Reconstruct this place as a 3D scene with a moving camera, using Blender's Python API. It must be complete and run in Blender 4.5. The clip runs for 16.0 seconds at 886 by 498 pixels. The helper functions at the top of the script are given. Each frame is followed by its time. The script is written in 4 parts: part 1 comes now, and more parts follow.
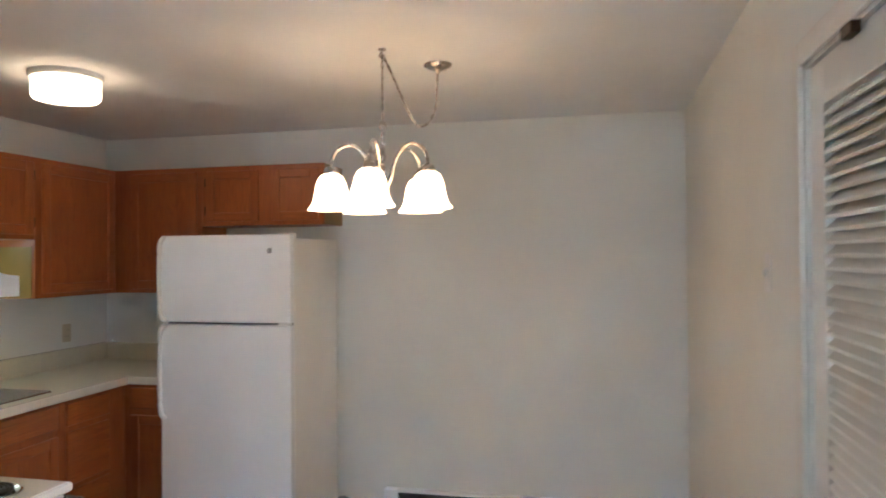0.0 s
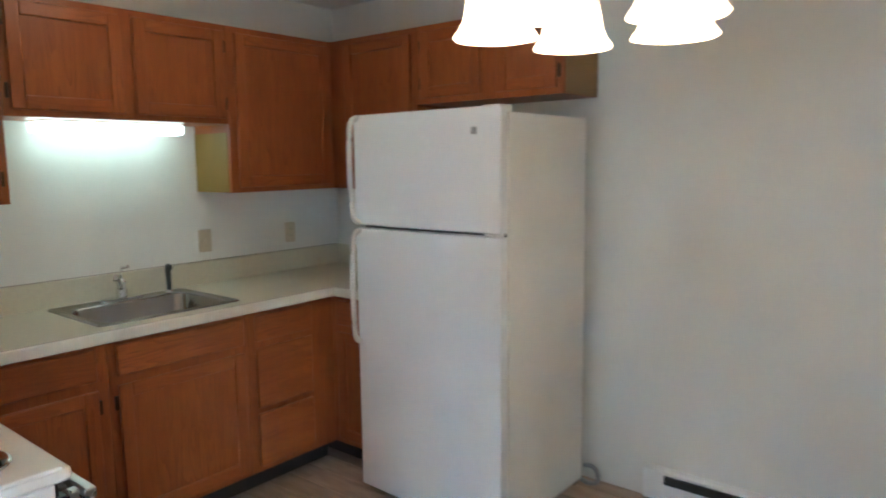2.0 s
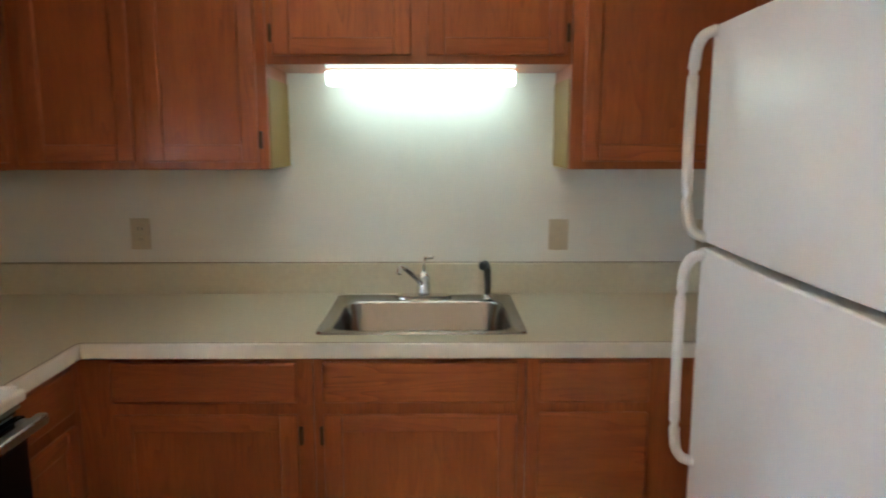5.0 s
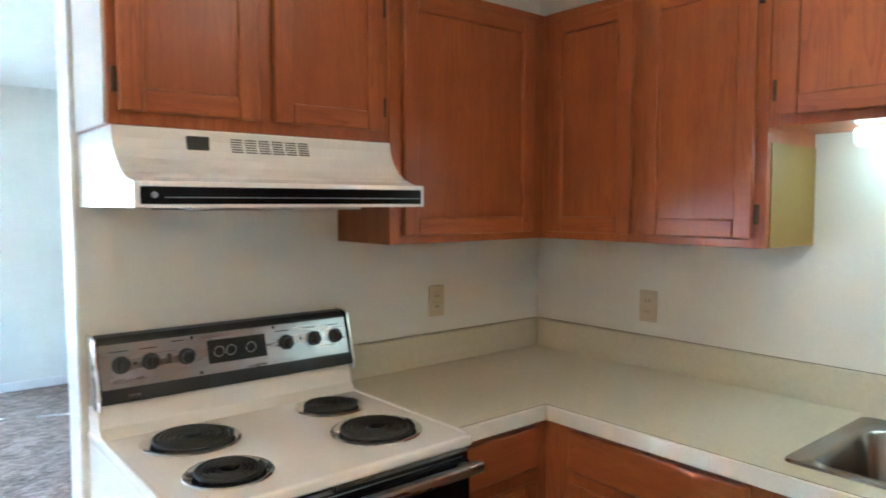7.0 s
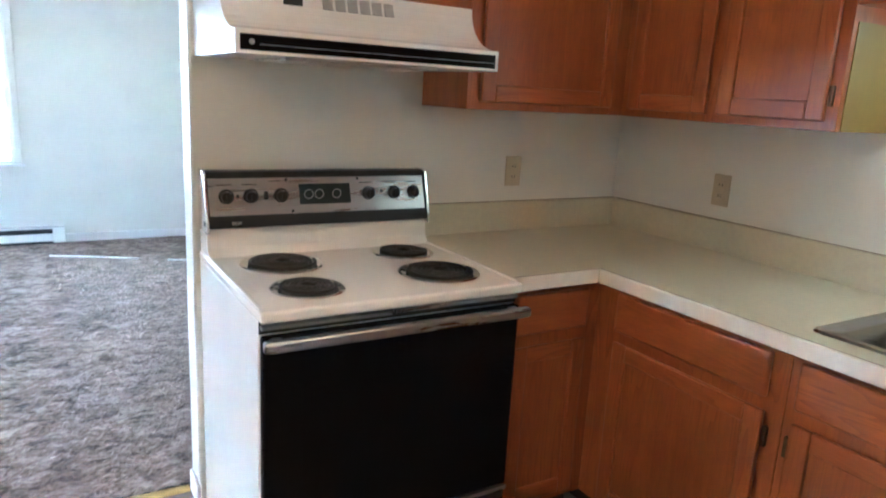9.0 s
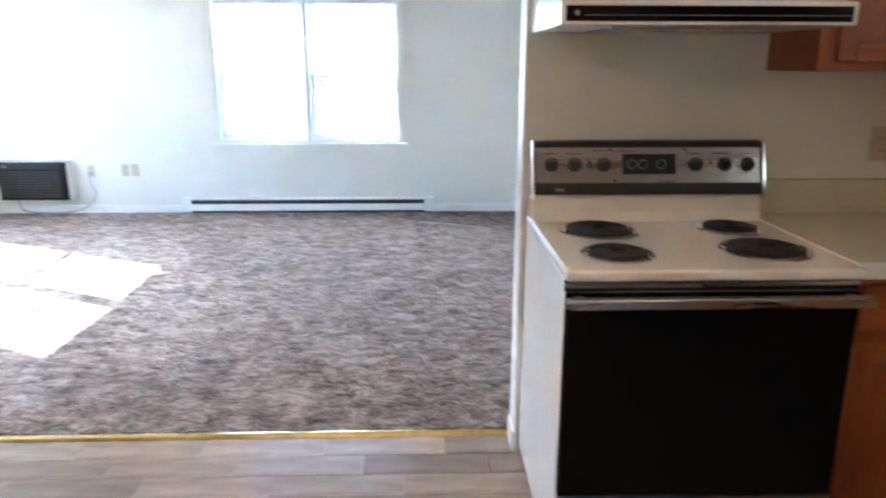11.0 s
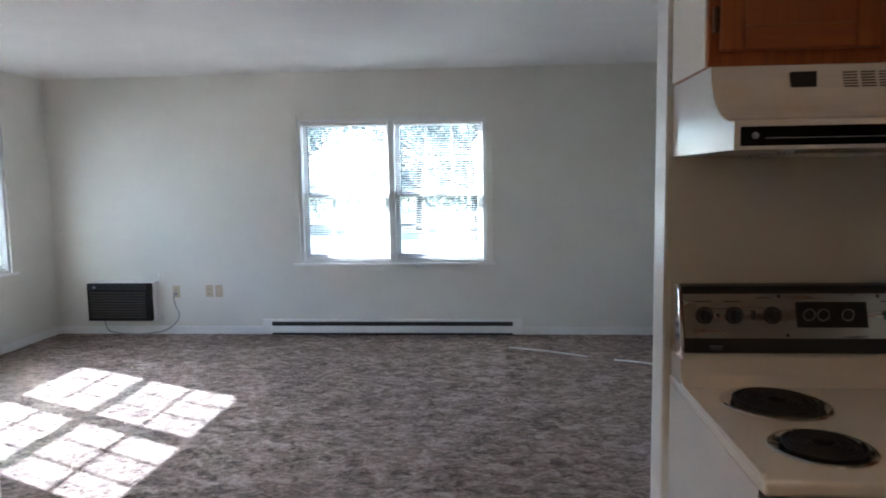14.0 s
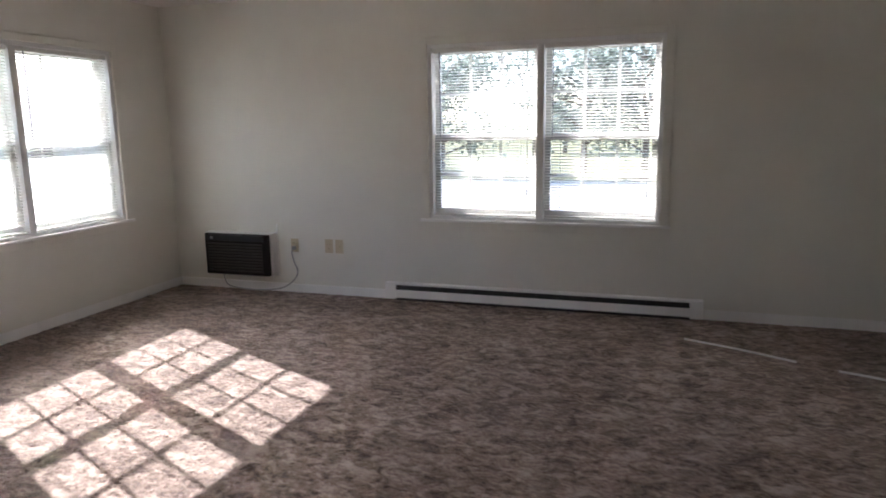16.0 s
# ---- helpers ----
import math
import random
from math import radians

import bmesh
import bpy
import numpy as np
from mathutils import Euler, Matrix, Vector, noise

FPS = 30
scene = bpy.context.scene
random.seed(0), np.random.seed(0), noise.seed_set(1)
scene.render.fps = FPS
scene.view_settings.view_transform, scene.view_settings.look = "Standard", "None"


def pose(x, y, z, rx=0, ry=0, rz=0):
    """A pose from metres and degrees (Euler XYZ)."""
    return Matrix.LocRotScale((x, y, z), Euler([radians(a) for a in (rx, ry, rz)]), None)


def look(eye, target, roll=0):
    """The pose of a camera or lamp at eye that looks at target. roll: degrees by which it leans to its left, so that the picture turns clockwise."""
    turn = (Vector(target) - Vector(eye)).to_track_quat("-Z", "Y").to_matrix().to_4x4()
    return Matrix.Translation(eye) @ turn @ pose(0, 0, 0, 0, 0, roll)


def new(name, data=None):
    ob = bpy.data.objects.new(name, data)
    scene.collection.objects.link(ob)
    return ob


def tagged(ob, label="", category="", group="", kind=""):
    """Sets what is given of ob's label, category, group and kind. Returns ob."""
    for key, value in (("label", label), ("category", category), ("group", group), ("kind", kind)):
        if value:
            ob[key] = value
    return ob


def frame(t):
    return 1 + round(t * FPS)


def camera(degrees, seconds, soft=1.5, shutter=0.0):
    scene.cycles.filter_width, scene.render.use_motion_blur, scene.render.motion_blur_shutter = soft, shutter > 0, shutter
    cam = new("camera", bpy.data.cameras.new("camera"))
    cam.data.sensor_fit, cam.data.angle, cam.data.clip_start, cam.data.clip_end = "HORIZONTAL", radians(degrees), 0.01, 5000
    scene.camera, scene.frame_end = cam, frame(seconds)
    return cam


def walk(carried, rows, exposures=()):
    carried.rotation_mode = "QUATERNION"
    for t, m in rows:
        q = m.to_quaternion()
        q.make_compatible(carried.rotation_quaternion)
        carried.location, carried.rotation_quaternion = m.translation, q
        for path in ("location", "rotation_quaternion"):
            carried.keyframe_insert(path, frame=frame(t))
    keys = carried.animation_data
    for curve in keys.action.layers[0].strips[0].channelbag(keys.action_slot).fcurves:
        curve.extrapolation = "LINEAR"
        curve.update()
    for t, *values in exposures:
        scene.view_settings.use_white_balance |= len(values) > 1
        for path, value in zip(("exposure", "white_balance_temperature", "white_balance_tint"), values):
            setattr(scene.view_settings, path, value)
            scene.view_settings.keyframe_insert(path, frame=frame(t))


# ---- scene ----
cam = camera(65.4, 16.0, 1.8, 0.4)
PATH = [
    (0, (-1.613, 1.165, 1.608), (-1.169, -0.786, 1.629), -0.5),
    (0.5, (-1.576, 0.913, 1.562), (-0.957, -0.989, 1.543), -1.8),
    (1, (-1.508, 0.544, 1.557), (-0.797, -1.323, 1.467), 0.2),
    (1.5, (-1.517, 0.202, 1.536), (-0.576, -1.552, 1.345), -1.8),
    (2, (-1.466, -0.126, 1.534), (-0.207, -1.659, 1.28), -0.7),
    (2.5, (-1.243, -0.396, 1.513), (0.223, -1.746, 1.352), 1.2),
    (3, (-1.116, -0.625, 1.483), (0.47, -1.829, 1.303), 0.7),
    (3.2, (-1.086, -0.757, 1.523), (0.542, -1.892, 1.278), 0.4),
    (5.3, (-0.723, -1.762, 1.481), (1.24, -1.493, 1.209), -0.6),
    (5.5, (-0.679, -1.818, 1.474), (1.252, -1.357, 1.233), -1.0),
    (6, (-0.588, -1.845, 1.466), (1.216, -1.013, 1.237), 0.2),
    (6.5, (-0.48, -1.867, 1.501), (1.121, -0.676, 1.374), 2.2),
    (7, (-0.427, -1.99, 1.515), (0.852, -0.459, 1.383), 0.0),
    (7.5, (-0.405, -2.123, 1.534), (0.723, -0.477, 1.409), 1.0),
    (8, (-0.41, -2.181, 1.501), (0.612, -0.471, 1.327), 0.8),
    (8.2, (-0.418, -2.171, 1.491), (0.612, -0.472, 1.265), 1.3),
    (10.3, (-0.436, -2.291, 1.374), (0.248, -0.516, 0.756), 4.5),
    (10.5, (-0.388, -2.284, 1.377), (0.116, -0.445, 0.774), 3.4),
    (11, (-0.355, -2.306, 1.403), (-0.294, -0.374, 0.89), 0.1),
    (11.5, (-0.359, -2.302, 1.414), (-0.564, -0.355, 1.007), 0.8),
    (12, (-0.379, -2.299, 1.435), (-0.733, -0.36, 1.094), 0.5),
    (12.5, (-0.405, -2.311, 1.469), (-0.822, -0.369, 1.234), -0.0),
    (13, (-0.404, -2.318, 1.473), (-0.794, -0.37, 1.241), 0.7),
    (13.5, (-0.438, -2.295, 1.456), (-0.679, -0.325, 1.215), 1.0),
    (14, (-0.469, -1.904, 1.459), (-0.625, 0.079, 1.255), -0.9),
    (14.5, (-0.49, -1.765, 1.45), (-0.76, 0.203, 1.213), -2.0),
    (15, (-0.374, -1.364, 1.454), (-0.76, 0.584, 1.215), -0.5),
    (15.5, (-0.4, -1.09, 1.41), (-0.918, 0.815, 1.09), 0.5),
    (16, (-0.51, -0.727, 1.432), (-1.124, 1.142, 1.072), -0.9),
]
EXPOSURES = [(0.0, 4.5, 4650, 5), (1.0, 4.5, 4450, 0), (2.5, 4.6, 4400, -2), (3.2, 4.75, 4350, -5), (5.5, 4.65, 4650, 2), (6.5, 5.3, 4350, -2),
             (7.0, 5.48, 4200, -1), (8.2, 5.33, 4150, 2), (10.4, 5.3, 4600, 5), (11.0, 4.75, 4650, 6), (11.5, 3.45, 4750, 7), (12.5, 3.1, 4900, 8),
             (14.5, 3.0, 5050, 10), (15.0, 2.8, 5250, 12), (16.0, 2.3, 5850, 17)]
walk(cam, [(t, look(eye, target, roll)) for t, eye, target, roll in PATH], EXPOSURES)

# ---------- world, sun, exposure ----------
SUN_TO = Vector((1.36, -0.64, -1.0)).normalized()
world = bpy.data.worlds.new("sky")
scene.world = world
world.use_nodes = True
wn = world.node_tree.nodes
sky = wn.new("ShaderNodeTexSky")
sky.sky_type = "NISHITA"
sky.sun_disc = False
sky.sun_elevation = math.asin(-SUN_TO.z)
sky.sun_rotation = math.atan2(-SUN_TO.x, -SUN_TO.y)
world.node_tree.links.new(sky.outputs[0], wn["Background"].inputs[0])
wn["Background"].inputs[1].default_value = 0.15
sun_data = bpy.data.lights.new("sun", "SUN")
sun_data.energy, sun_data.angle, sun_data.color = 5.0, radians(0.5), (1.0, 0.95, 0.86)
sun = new("sun", sun_data)
sun.matrix_world = look((0, 0, 8), Vector((0, 0, 8)) + SUN_TO)

LAMP_WARM = (1.0, 0.55, 0.23)
SHADE_POWER, DOME_POWER, TUBE_POWER = 0.42, 0.40, 0.235


# ---------- materials ----------
def material(name, base, rough=0.5, metal=0.0, var=0.0, scale=6.0, fine=0.0, fine_scale=200.0, stretch=(1, 1, 1),
             second=None, by_object=0.0, spec=0.5):
    m = bpy.data.materials.new(name)
    m.use_nodes = True
    nt = m.node_tree
    n, l = nt.nodes, nt.links
    b = n["Principled BSDF"]
    b.inputs["Base Color"].default_value = (*base, 1)
    b.inputs["Roughness"].default_value = rough
    b.inputs["Metallic"].default_value = metal
    b.inputs["Specular IOR Level"].default_value = spec
    tc = n.new("ShaderNodeTexCoord")
    mp = n.new("ShaderNodeMapping")
    mp.inputs["Scale"].default_value = stretch
    l.new(tc.outputs["Object"], mp.inputs[0])
    if var > 0 or second or by_object:
        nz = n.new("ShaderNodeTexNoise")
        nz.inputs["Scale"].default_value = scale
        nz.inputs["Detail"].default_value = 6
        nz.inputs["Roughness"].default_value = 0.6
        l.new(mp.outputs[0], nz.inputs[0])
        ramp = n.new("ShaderNodeValToRGB")
        ramp.color_ramp.elements[0].position, ramp.color_ramp.elements[1].position = 0.3, 0.7
        lo = second or tuple(c * (1 - var) for c in base)
        hi = base if second else tuple(min(c * (1 + var), 1) for c in base)
        ramp.color_ramp.elements[0].color = (*lo, 1)
        ramp.color_ramp.elements[1].color = (*hi, 1)
        l.new(nz.outputs[0], ramp.inputs[0])
        out = ramp.outputs[0]
        if by_object:
            info = n.new("ShaderNodeObjectInfo")
            mr = n.new("ShaderNodeMapRange")
            mr.inputs["To Min"].default_value, mr.inputs["To Max"].default_value = 1 - by_object, 1 + by_object
            l.new(info.outputs["Random"], mr.inputs[0])
            hs = n.new("ShaderNodeHueSaturation")
            l.new(mr.outputs[0], hs.inputs["Value"])
            l.new(out, hs.inputs["Color"])
            out = hs.outputs[0]
        l.new(out, b.inputs["Base Color"])
        rr = n.new("ShaderNodeMapRange")
        rr.inputs["To Min"].default_value, rr.inputs["To Max"].default_value = rough * 0.85, min(rough * 1.15, 1)
        l.new(nz.outputs[0], rr.inputs[0])
        l.new(rr.outputs[0], b.inputs["Roughness"])
    if fine > 0:
        nf = n.new("ShaderNodeTexNoise")
        nf.inputs["Scale"].default_value = fine_scale
        nf.inputs["Detail"].default_value = 3
        l.new(mp.outputs[0], nf.inputs[0])
        bp = n.new("ShaderNodeBump")
        bp.inputs["Strength"].default_value = fine
        bp.inputs["Distance"].default_value = 0.004
        l.new(nf.outputs[0], bp.inputs["Height"])
        l.new(bp.outputs[0], b.inputs["Normal"])
    return m


def wood(name, light, dark, rough=0.35, stretch=(1, 1, 0.09), scale=24.0):
    """Oak: growth rings cut lengthwise into bands and cathedral figures, with streaks and fine pores."""
    m = bpy.data.materials.new(name)
    m.use_nodes = True
    n, l = m.node_tree.nodes, m.node_tree.links
    b = n["Principled BSDF"]
    tc, mp = n.new("ShaderNodeTexCoord"), n.new("ShaderNodeMapping")
    info = n.new("ShaderNodeObjectInfo")
    shift = n.new("ShaderNodeVectorMath")
    shift.operation = "SCALE"
    shift.inputs[0].default_value = (3.1, 2.3, 1.7)
    l.new(info.outputs["Random"], shift.inputs["Scale"])
    add = n.new("ShaderNodeVectorMath")
    add.operation = "ADD"
    l.new(tc.outputs["Object"], add.inputs[0])
    l.new(shift.outputs[0], add.inputs[1])
    mp.inputs["Scale"].default_value = stretch
    l.new(add.outputs[0], mp.inputs[0])

    def noise(src, size, detail, distortion=0.0):
        t = n.new("ShaderNodeTexNoise")
        t.inputs["Scale"].default_value, t.inputs["Detail"].default_value = size, detail
        t.inputs["Roughness"].default_value, t.inputs["Distortion"].default_value = 0.65, distortion
        l.new(src, t.inputs[0])
        return t.outputs[0]

    def math_node(op, x, y, z=None):
        t = n.new("ShaderNodeMath")
        t.operation = op
        for k, v in enumerate((x, y, z)):
            if v is None:
                continue
            if isinstance(v, float):
                t.inputs[k].default_value = v
            else:
                l.new(v, t.inputs[k])
        return t.outputs[0]

    streak = noise(mp.outputs[0], scale, 8, 0.6)
    pores = noise(mp.outputs[0], scale * 9, 3)
    broad = noise(add.outputs[0], 2.6, 2)
    figure = noise(mp.outputs[0], 7.0, 2)
    rings = math_node("FRACT", math_node("MULTIPLY", figure, 20.0), 0.0)
    line = math_node("POWER", rings, 2.5)
    cover = n.new("ShaderNodeMapRange")
    cover.inputs["From Min"].default_value, cover.inputs["From Max"].default_value = 0.4, 0.62
    l.new(broad, cover.inputs[0])
    grain = math_node("MULTIPLY", line, cover.outputs[0])
    tone = math_node("MULTIPLY_ADD", broad, 0.5, math_node("MULTIPLY_ADD", streak, 0.4, math_node("MULTIPLY", pores, 0.25)))
    tone = math_node("MULTIPLY_ADD", grain, -0.2, tone)
    ramp = n.new("ShaderNodeValToRGB")
    e = ramp.color_ramp.elements
    e[0].position, e[0].color = 0.34, (*dark, 1)
    e[1].position, e[1].color = 0.68, (*light, 1)
    l.new(tone, ramp.inputs[0])
    l.new(ramp.outputs[0], b.inputs["Base Color"])
    gloss = n.new("ShaderNodeMapRange")
    gloss.inputs["To Min"].default_value, gloss.inputs["To Max"].default_value = rough * 1.25, rough * 0.85
    l.new(tone, gloss.inputs[0])
    l.new(gloss.outputs[0], b.inputs["Roughness"])
    bp = n.new("ShaderNodeBump")
    bp.inputs["Strength"].default_value, bp.inputs["Distance"].default_value = 0.2, 0.002
    l.new(tone, bp.inputs["Height"])
    l.new(bp.outputs[0], b.inputs["Normal"])
    return m


def glow(name, color, power, base=(0.9, 0.9, 0.88)):
    m = material(name, base, 0.3)
    b = m.node_tree.nodes["Principled BSDF"]
    b.inputs["Emission Color"].default_value = (*color, 1)
    b.inputs["Emission Strength"].default_value = power
    return m


def carpet_material():
    m = bpy.data.materials.new("carpet_pile")
    m.use_nodes = True
    n, l = m.node_tree.nodes, m.node_tree.links
    b = n["Principled BSDF"]
    b.inputs["Roughness"].default_value = 1.0
    b.inputs["Specular IOR Level"].default_value = 0.1
    b.inputs["Sheen Weight"].default_value = 0.15
    tc = n.new("ShaderNodeTexCoord")
    mp = n.new("ShaderNodeMapping")
    mp.inputs["Scale"].default_value = (0.75, 1.2, 1)
    l.new(tc.outputs["Object"], mp.inputs[0])
    big, small = n.new("ShaderNodeTexNoise"), n.new("ShaderNodeTexNoise")
    big.inputs["Scale"].default_value, big.inputs["Detail"].default_value = 13.0, 4
    big.inputs["Roughness"].default_value, big.inputs["Distortion"].default_value = 0.65, 1.0
    small.inputs["Scale"].default_value, small.inputs["Detail"].default_value = 55.0, 5
    patch = n.new("ShaderNodeTexNoise")
    patch.inputs["Scale"].default_value, patch.inputs["Detail"].default_value = 3.2, 3
    l.new(mp.outputs[0], patch.inputs[0])
    worn = n.new("ShaderNodeMath")
    worn.operation = "MULTIPLY_ADD"
    worn.inputs[1].default_value = 0.3
    l.new(patch.outputs[0], worn.inputs[0])
    l.new(mp.outputs[0], big.inputs[0])
    l.new(mp.outputs[0], small.inputs[0])
    mx = n.new("ShaderNodeMath")
    mx.operation = "MULTIPLY_ADD"
    mx.inputs[1].default_value = 0.45
    l.new(small.outputs[0], mx.inputs[0])
    l.new(big.outputs[0], mx.inputs[2])
    ramp = n.new("ShaderNodeValToRGB")
    e = ramp.color_ramp.elements
    e[0].position, e[0].color = 0.35, (0.085, 0.057, 0.045, 1)
    e[1].position, e[1].color = 0.53, (0.42, 0.335, 0.28, 1)
    mid = e.new(0.437)
    mid.color = (0.232, 0.17, 0.139, 1)
    l.new(mx.outputs[0], worn.inputs[2])
    half = n.new("ShaderNodeMath")
    half.operation = "MULTIPLY"
    half.inputs[1].default_value = 0.5
    l.new(worn.outputs[0], half.inputs[0])
    l.new(half.outputs[0], ramp.inputs[0])
    l.new(ramp.outputs[0], b.inputs["Base Color"])
    bp = n.new("ShaderNodeBump")
    bp.inputs["Strength"].default_value, bp.inputs["Distance"].default_value = 0.9, 0.012
    l.new(small.outputs[0], bp.inputs["Height"])
    l.new(bp.outputs[0], b.inputs["Normal"])
    return m


def glass_material():
    m = bpy.data.materials.new("window_glass")
    m.use_nodes = True
    b = m.node_tree.nodes["Principled BSDF"]
    b.inputs["Base Color"].default_value = (0.97, 0.99, 0.98, 1)
    b.inputs["Roughness"].default_value = 0.0
    b.inputs["Transmission Weight"].default_value = 1.0
    b.inputs["IOR"].default_value = 1.45
    return m


M_WALL = material("wall_paint", (0.765, 0.755, 0.685), 0.75, var=0.03, scale=2.0, fine=0.12, fine_scale=260)
M_CEIL = material("ceiling_paint", (0.8, 0.79, 0.76), 0.85, var=0.03, scale=2.5, fine=0.25, fine_scale=160)
M_TRIM = material("white_trim_paint", (0.86, 0.855, 0.83), 0.4, var=0.04, scale=5, fine=0.04, fine_scale=90)
M_DOOR = material("cream_door_paint", (0.74, 0.7, 0.61), 0.42, var=0.04, scale=4, fine=0.05, fine_scale=80)
M_WOOD = wood("oak_stained", (0.385, 0.112, 0.015), (0.205, 0.05, 0.008), 0.32)
M_WOODH = wood("oak_stained_rail", (0.385, 0.112, 0.015), (0.205, 0.05, 0.008), 0.32, stretch=(0.09, 0.09, 1))
M_RAW = material("yellowed_panel", (0.25, 0.16, 0.02), 0.45, var=0.1, scale=7, stretch=(1, 1, 0.2))
M_SEAM = material("laminate_seam", (0.16, 0.10, 0.055), 0.5, var=0.2, scale=30)
M_TAN = material("tan_side_panel", (0.27, 0.165, 0.06), 0.45, var=0.12, scale=8, stretch=(1, 1, 0.2))
M_COUNTER = material("counter_laminate", (0.60, 0.56, 0.41), 0.38, var=0.05, scale=60, fine=0.03, fine_scale=400)
M_EDGE = material("counter_edge", (0.74, 0.7, 0.6), 0.35, var=0.04, scale=20)
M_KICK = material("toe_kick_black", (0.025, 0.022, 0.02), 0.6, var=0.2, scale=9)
M_ENAMEL = material("white_enamel", (0.84, 0.83, 0.8), 0.2, var=0.025, scale=3)
M_ALMOND = material("cooktop_enamel", (0.84, 0.81, 0.75), 0.16, var=0.03, scale=4)
M_FRIDGE = material("fridge_white", (0.85, 0.86, 0.86), 0.32, var=0.02, scale=3, fine=0.05, fine_scale=350)
M_FRSIDE = material("fridge_side_white", (0.82, 0.81, 0.76), 0.4, var=0.03, scale=3, fine=0.08, fine_scale=300)
M_GASKET = material("grey_gasket", (0.12, 0.12, 0.13), 0.6, var=0.1, scale=20)
M_BLACKGLASS = material("black_oven_glass", (0.006, 0.006, 0.007), 0.08, var=0.1, scale=4, spec=0.1)
M_BLACK = material("black_plastic", (0.018, 0.018, 0.018), 0.4, var=0.15, scale=20)
M_BROWNBLK = material("dark_brown_plastic", (0.016, 0.012, 0.01), 0.5, var=0.2, scale=15, spec=0.2)
M_GRILLE = material("brown_grille_plastic", (0.04, 0.029, 0.022), 0.45, var=0.2, scale=15)
M_STEEL = material("brushed_steel", (0.40, 0.385, 0.365), 0.28, 1.0, var=0.08, scale=30, fine=0.05, fine_scale=200, stretch=(0.1, 1, 1))
M_SINK = material("sink_steel", (0.37, 0.36, 0.345), 0.22, 1.0, var=0.04, scale=5, fine=0.03, fine_scale=300)
M_CHROME = material("chrome", (0.75, 0.74, 0.72), 0.09, 1.0, var=0.05, scale=30)
M_NICKEL = material("brushed_nickel", (0.55, 0.5, 0.44), 0.27, 1.0, var=0.08, scale=40)
M_BRASS = material("brass", (0.6, 0.42, 0.16), 0.25, 1.0, var=0.1, scale=30)
M_HINGE = material("dark_bronze_hinge", (0.09, 0.055, 0.03), 0.4, 0.9, var=0.2, scale=40)
M_IVORY = material("ivory_plastic", (0.56, 0.49, 0.34), 0.4, var=0.04, scale=20)
M_WHITEPL = material("white_plastic", (0.78, 0.77, 0.74), 0.4, var=0.03, scale=20)
M_COIL = material("burner_coil_iron", (0.02, 0.019, 0.018), 0.5, 0.3, var=0.3, scale=40)
M_CARPET = carpet_material()
M_PLANK = material("vinyl_plank", (0.40, 0.30, 0.21), 0.3, scale=9, stretch=(0.35, 2.5, 1), second=(0.22, 0.155, 0.105), by_object=0.3, fine=0.06, fine_scale=120)
M_GLASS = glass_material()
M_SLAT = material("blind_slat_vinyl", (0.82, 0.81, 0.77), 0.45, var=0.03, scale=10)
M_VINYLWIN = material("window_vinyl", (0.8, 0.8, 0.78), 0.4, var=0.03, scale=8)
M_SHADE = glow("frosted_shade_glow", LAMP_WARM, SHADE_POWER)
M_DOME = glow("dome_glass_glow", (1.0, 0.62, 0.31), DOME_POWER)
M_TUBE = glow("diffuser_glow", (1.0, 0.98, 0.68), TUBE_POWER)
M_DISPLAY = material("dark_display", (0.03, 0.04, 0.04), 0.12, var=0.2, scale=30)
M_GREY = material("grey_print", (0.3, 0.3, 0.3), 0.5, var=0.1, scale=30)
M_CONC = material("concrete_paving", (0.42, 0.4, 0.37), 0.9, var=0.12, scale=2, fine=0.2, fine_scale=60)
M_GRASS = material("dry_grass", (0.11, 0.13, 0.045), 1.0, scale=1.2, second=(0.2, 0.17, 0.08), fine=0.8, fine_scale=30)
M_BARK = material("bark", (0.14, 0.1, 0.07), 0.9, var=0.3, scale=12, fine=0.6, fine_scale=40)
M_LEAF = material("leaf", (0.1, 0.12, 0.085), 0.6, scale=3, second=(0.06, 0.085, 0.06))
leaf_nodes, leaf_links = M_LEAF.node_tree.nodes, M_LEAF.node_tree.links
thin = leaf_nodes.new("ShaderNodeBsdfTranslucent")
thin.inputs[0].default_value = (0.22, 0.26, 0.23, 1)
leaf_mix = leaf_nodes.new("ShaderNodeMixShader")
leaf_mix.inputs[0].default_value = 0.55
leaf_links.new(leaf_nodes["Principled BSDF"].outputs[0], leaf_mix.inputs[1])
leaf_links.new(thin.outputs[0], leaf_mix.inputs[2])
leaf_links.new(leaf_mix.outputs[0], leaf_nodes["Material Output"].inputs[0])
M_SIDING = material("house_siding", (0.72, 0.7, 0.66), 0.7, var=0.06, scale=3)
M_ROOF = material("roof_shingle", (0.1, 0.095, 0.09), 0.9, var=0.25, scale=8)
M_DARKWIN = material("far_window_glass", (0.03, 0.035, 0.045), 0.08, var=0.1, scale=2)


# ---------- builders ----------
def box(bm, x0, x1, y0, y1, z0, z1):
    v = [bm.verts.new((x, y, z)) for x in (x0, x1) for y in (y0, y1) for z in (z0, z1)]
    for q in ((0, 1, 3, 2), (4, 6, 7, 5), (0, 4, 5, 1), (2, 3, 7, 6), (0, 2, 6, 4), (1, 5, 7, 3)):
        bm.faces.new([v[i] for i in q])
    return v


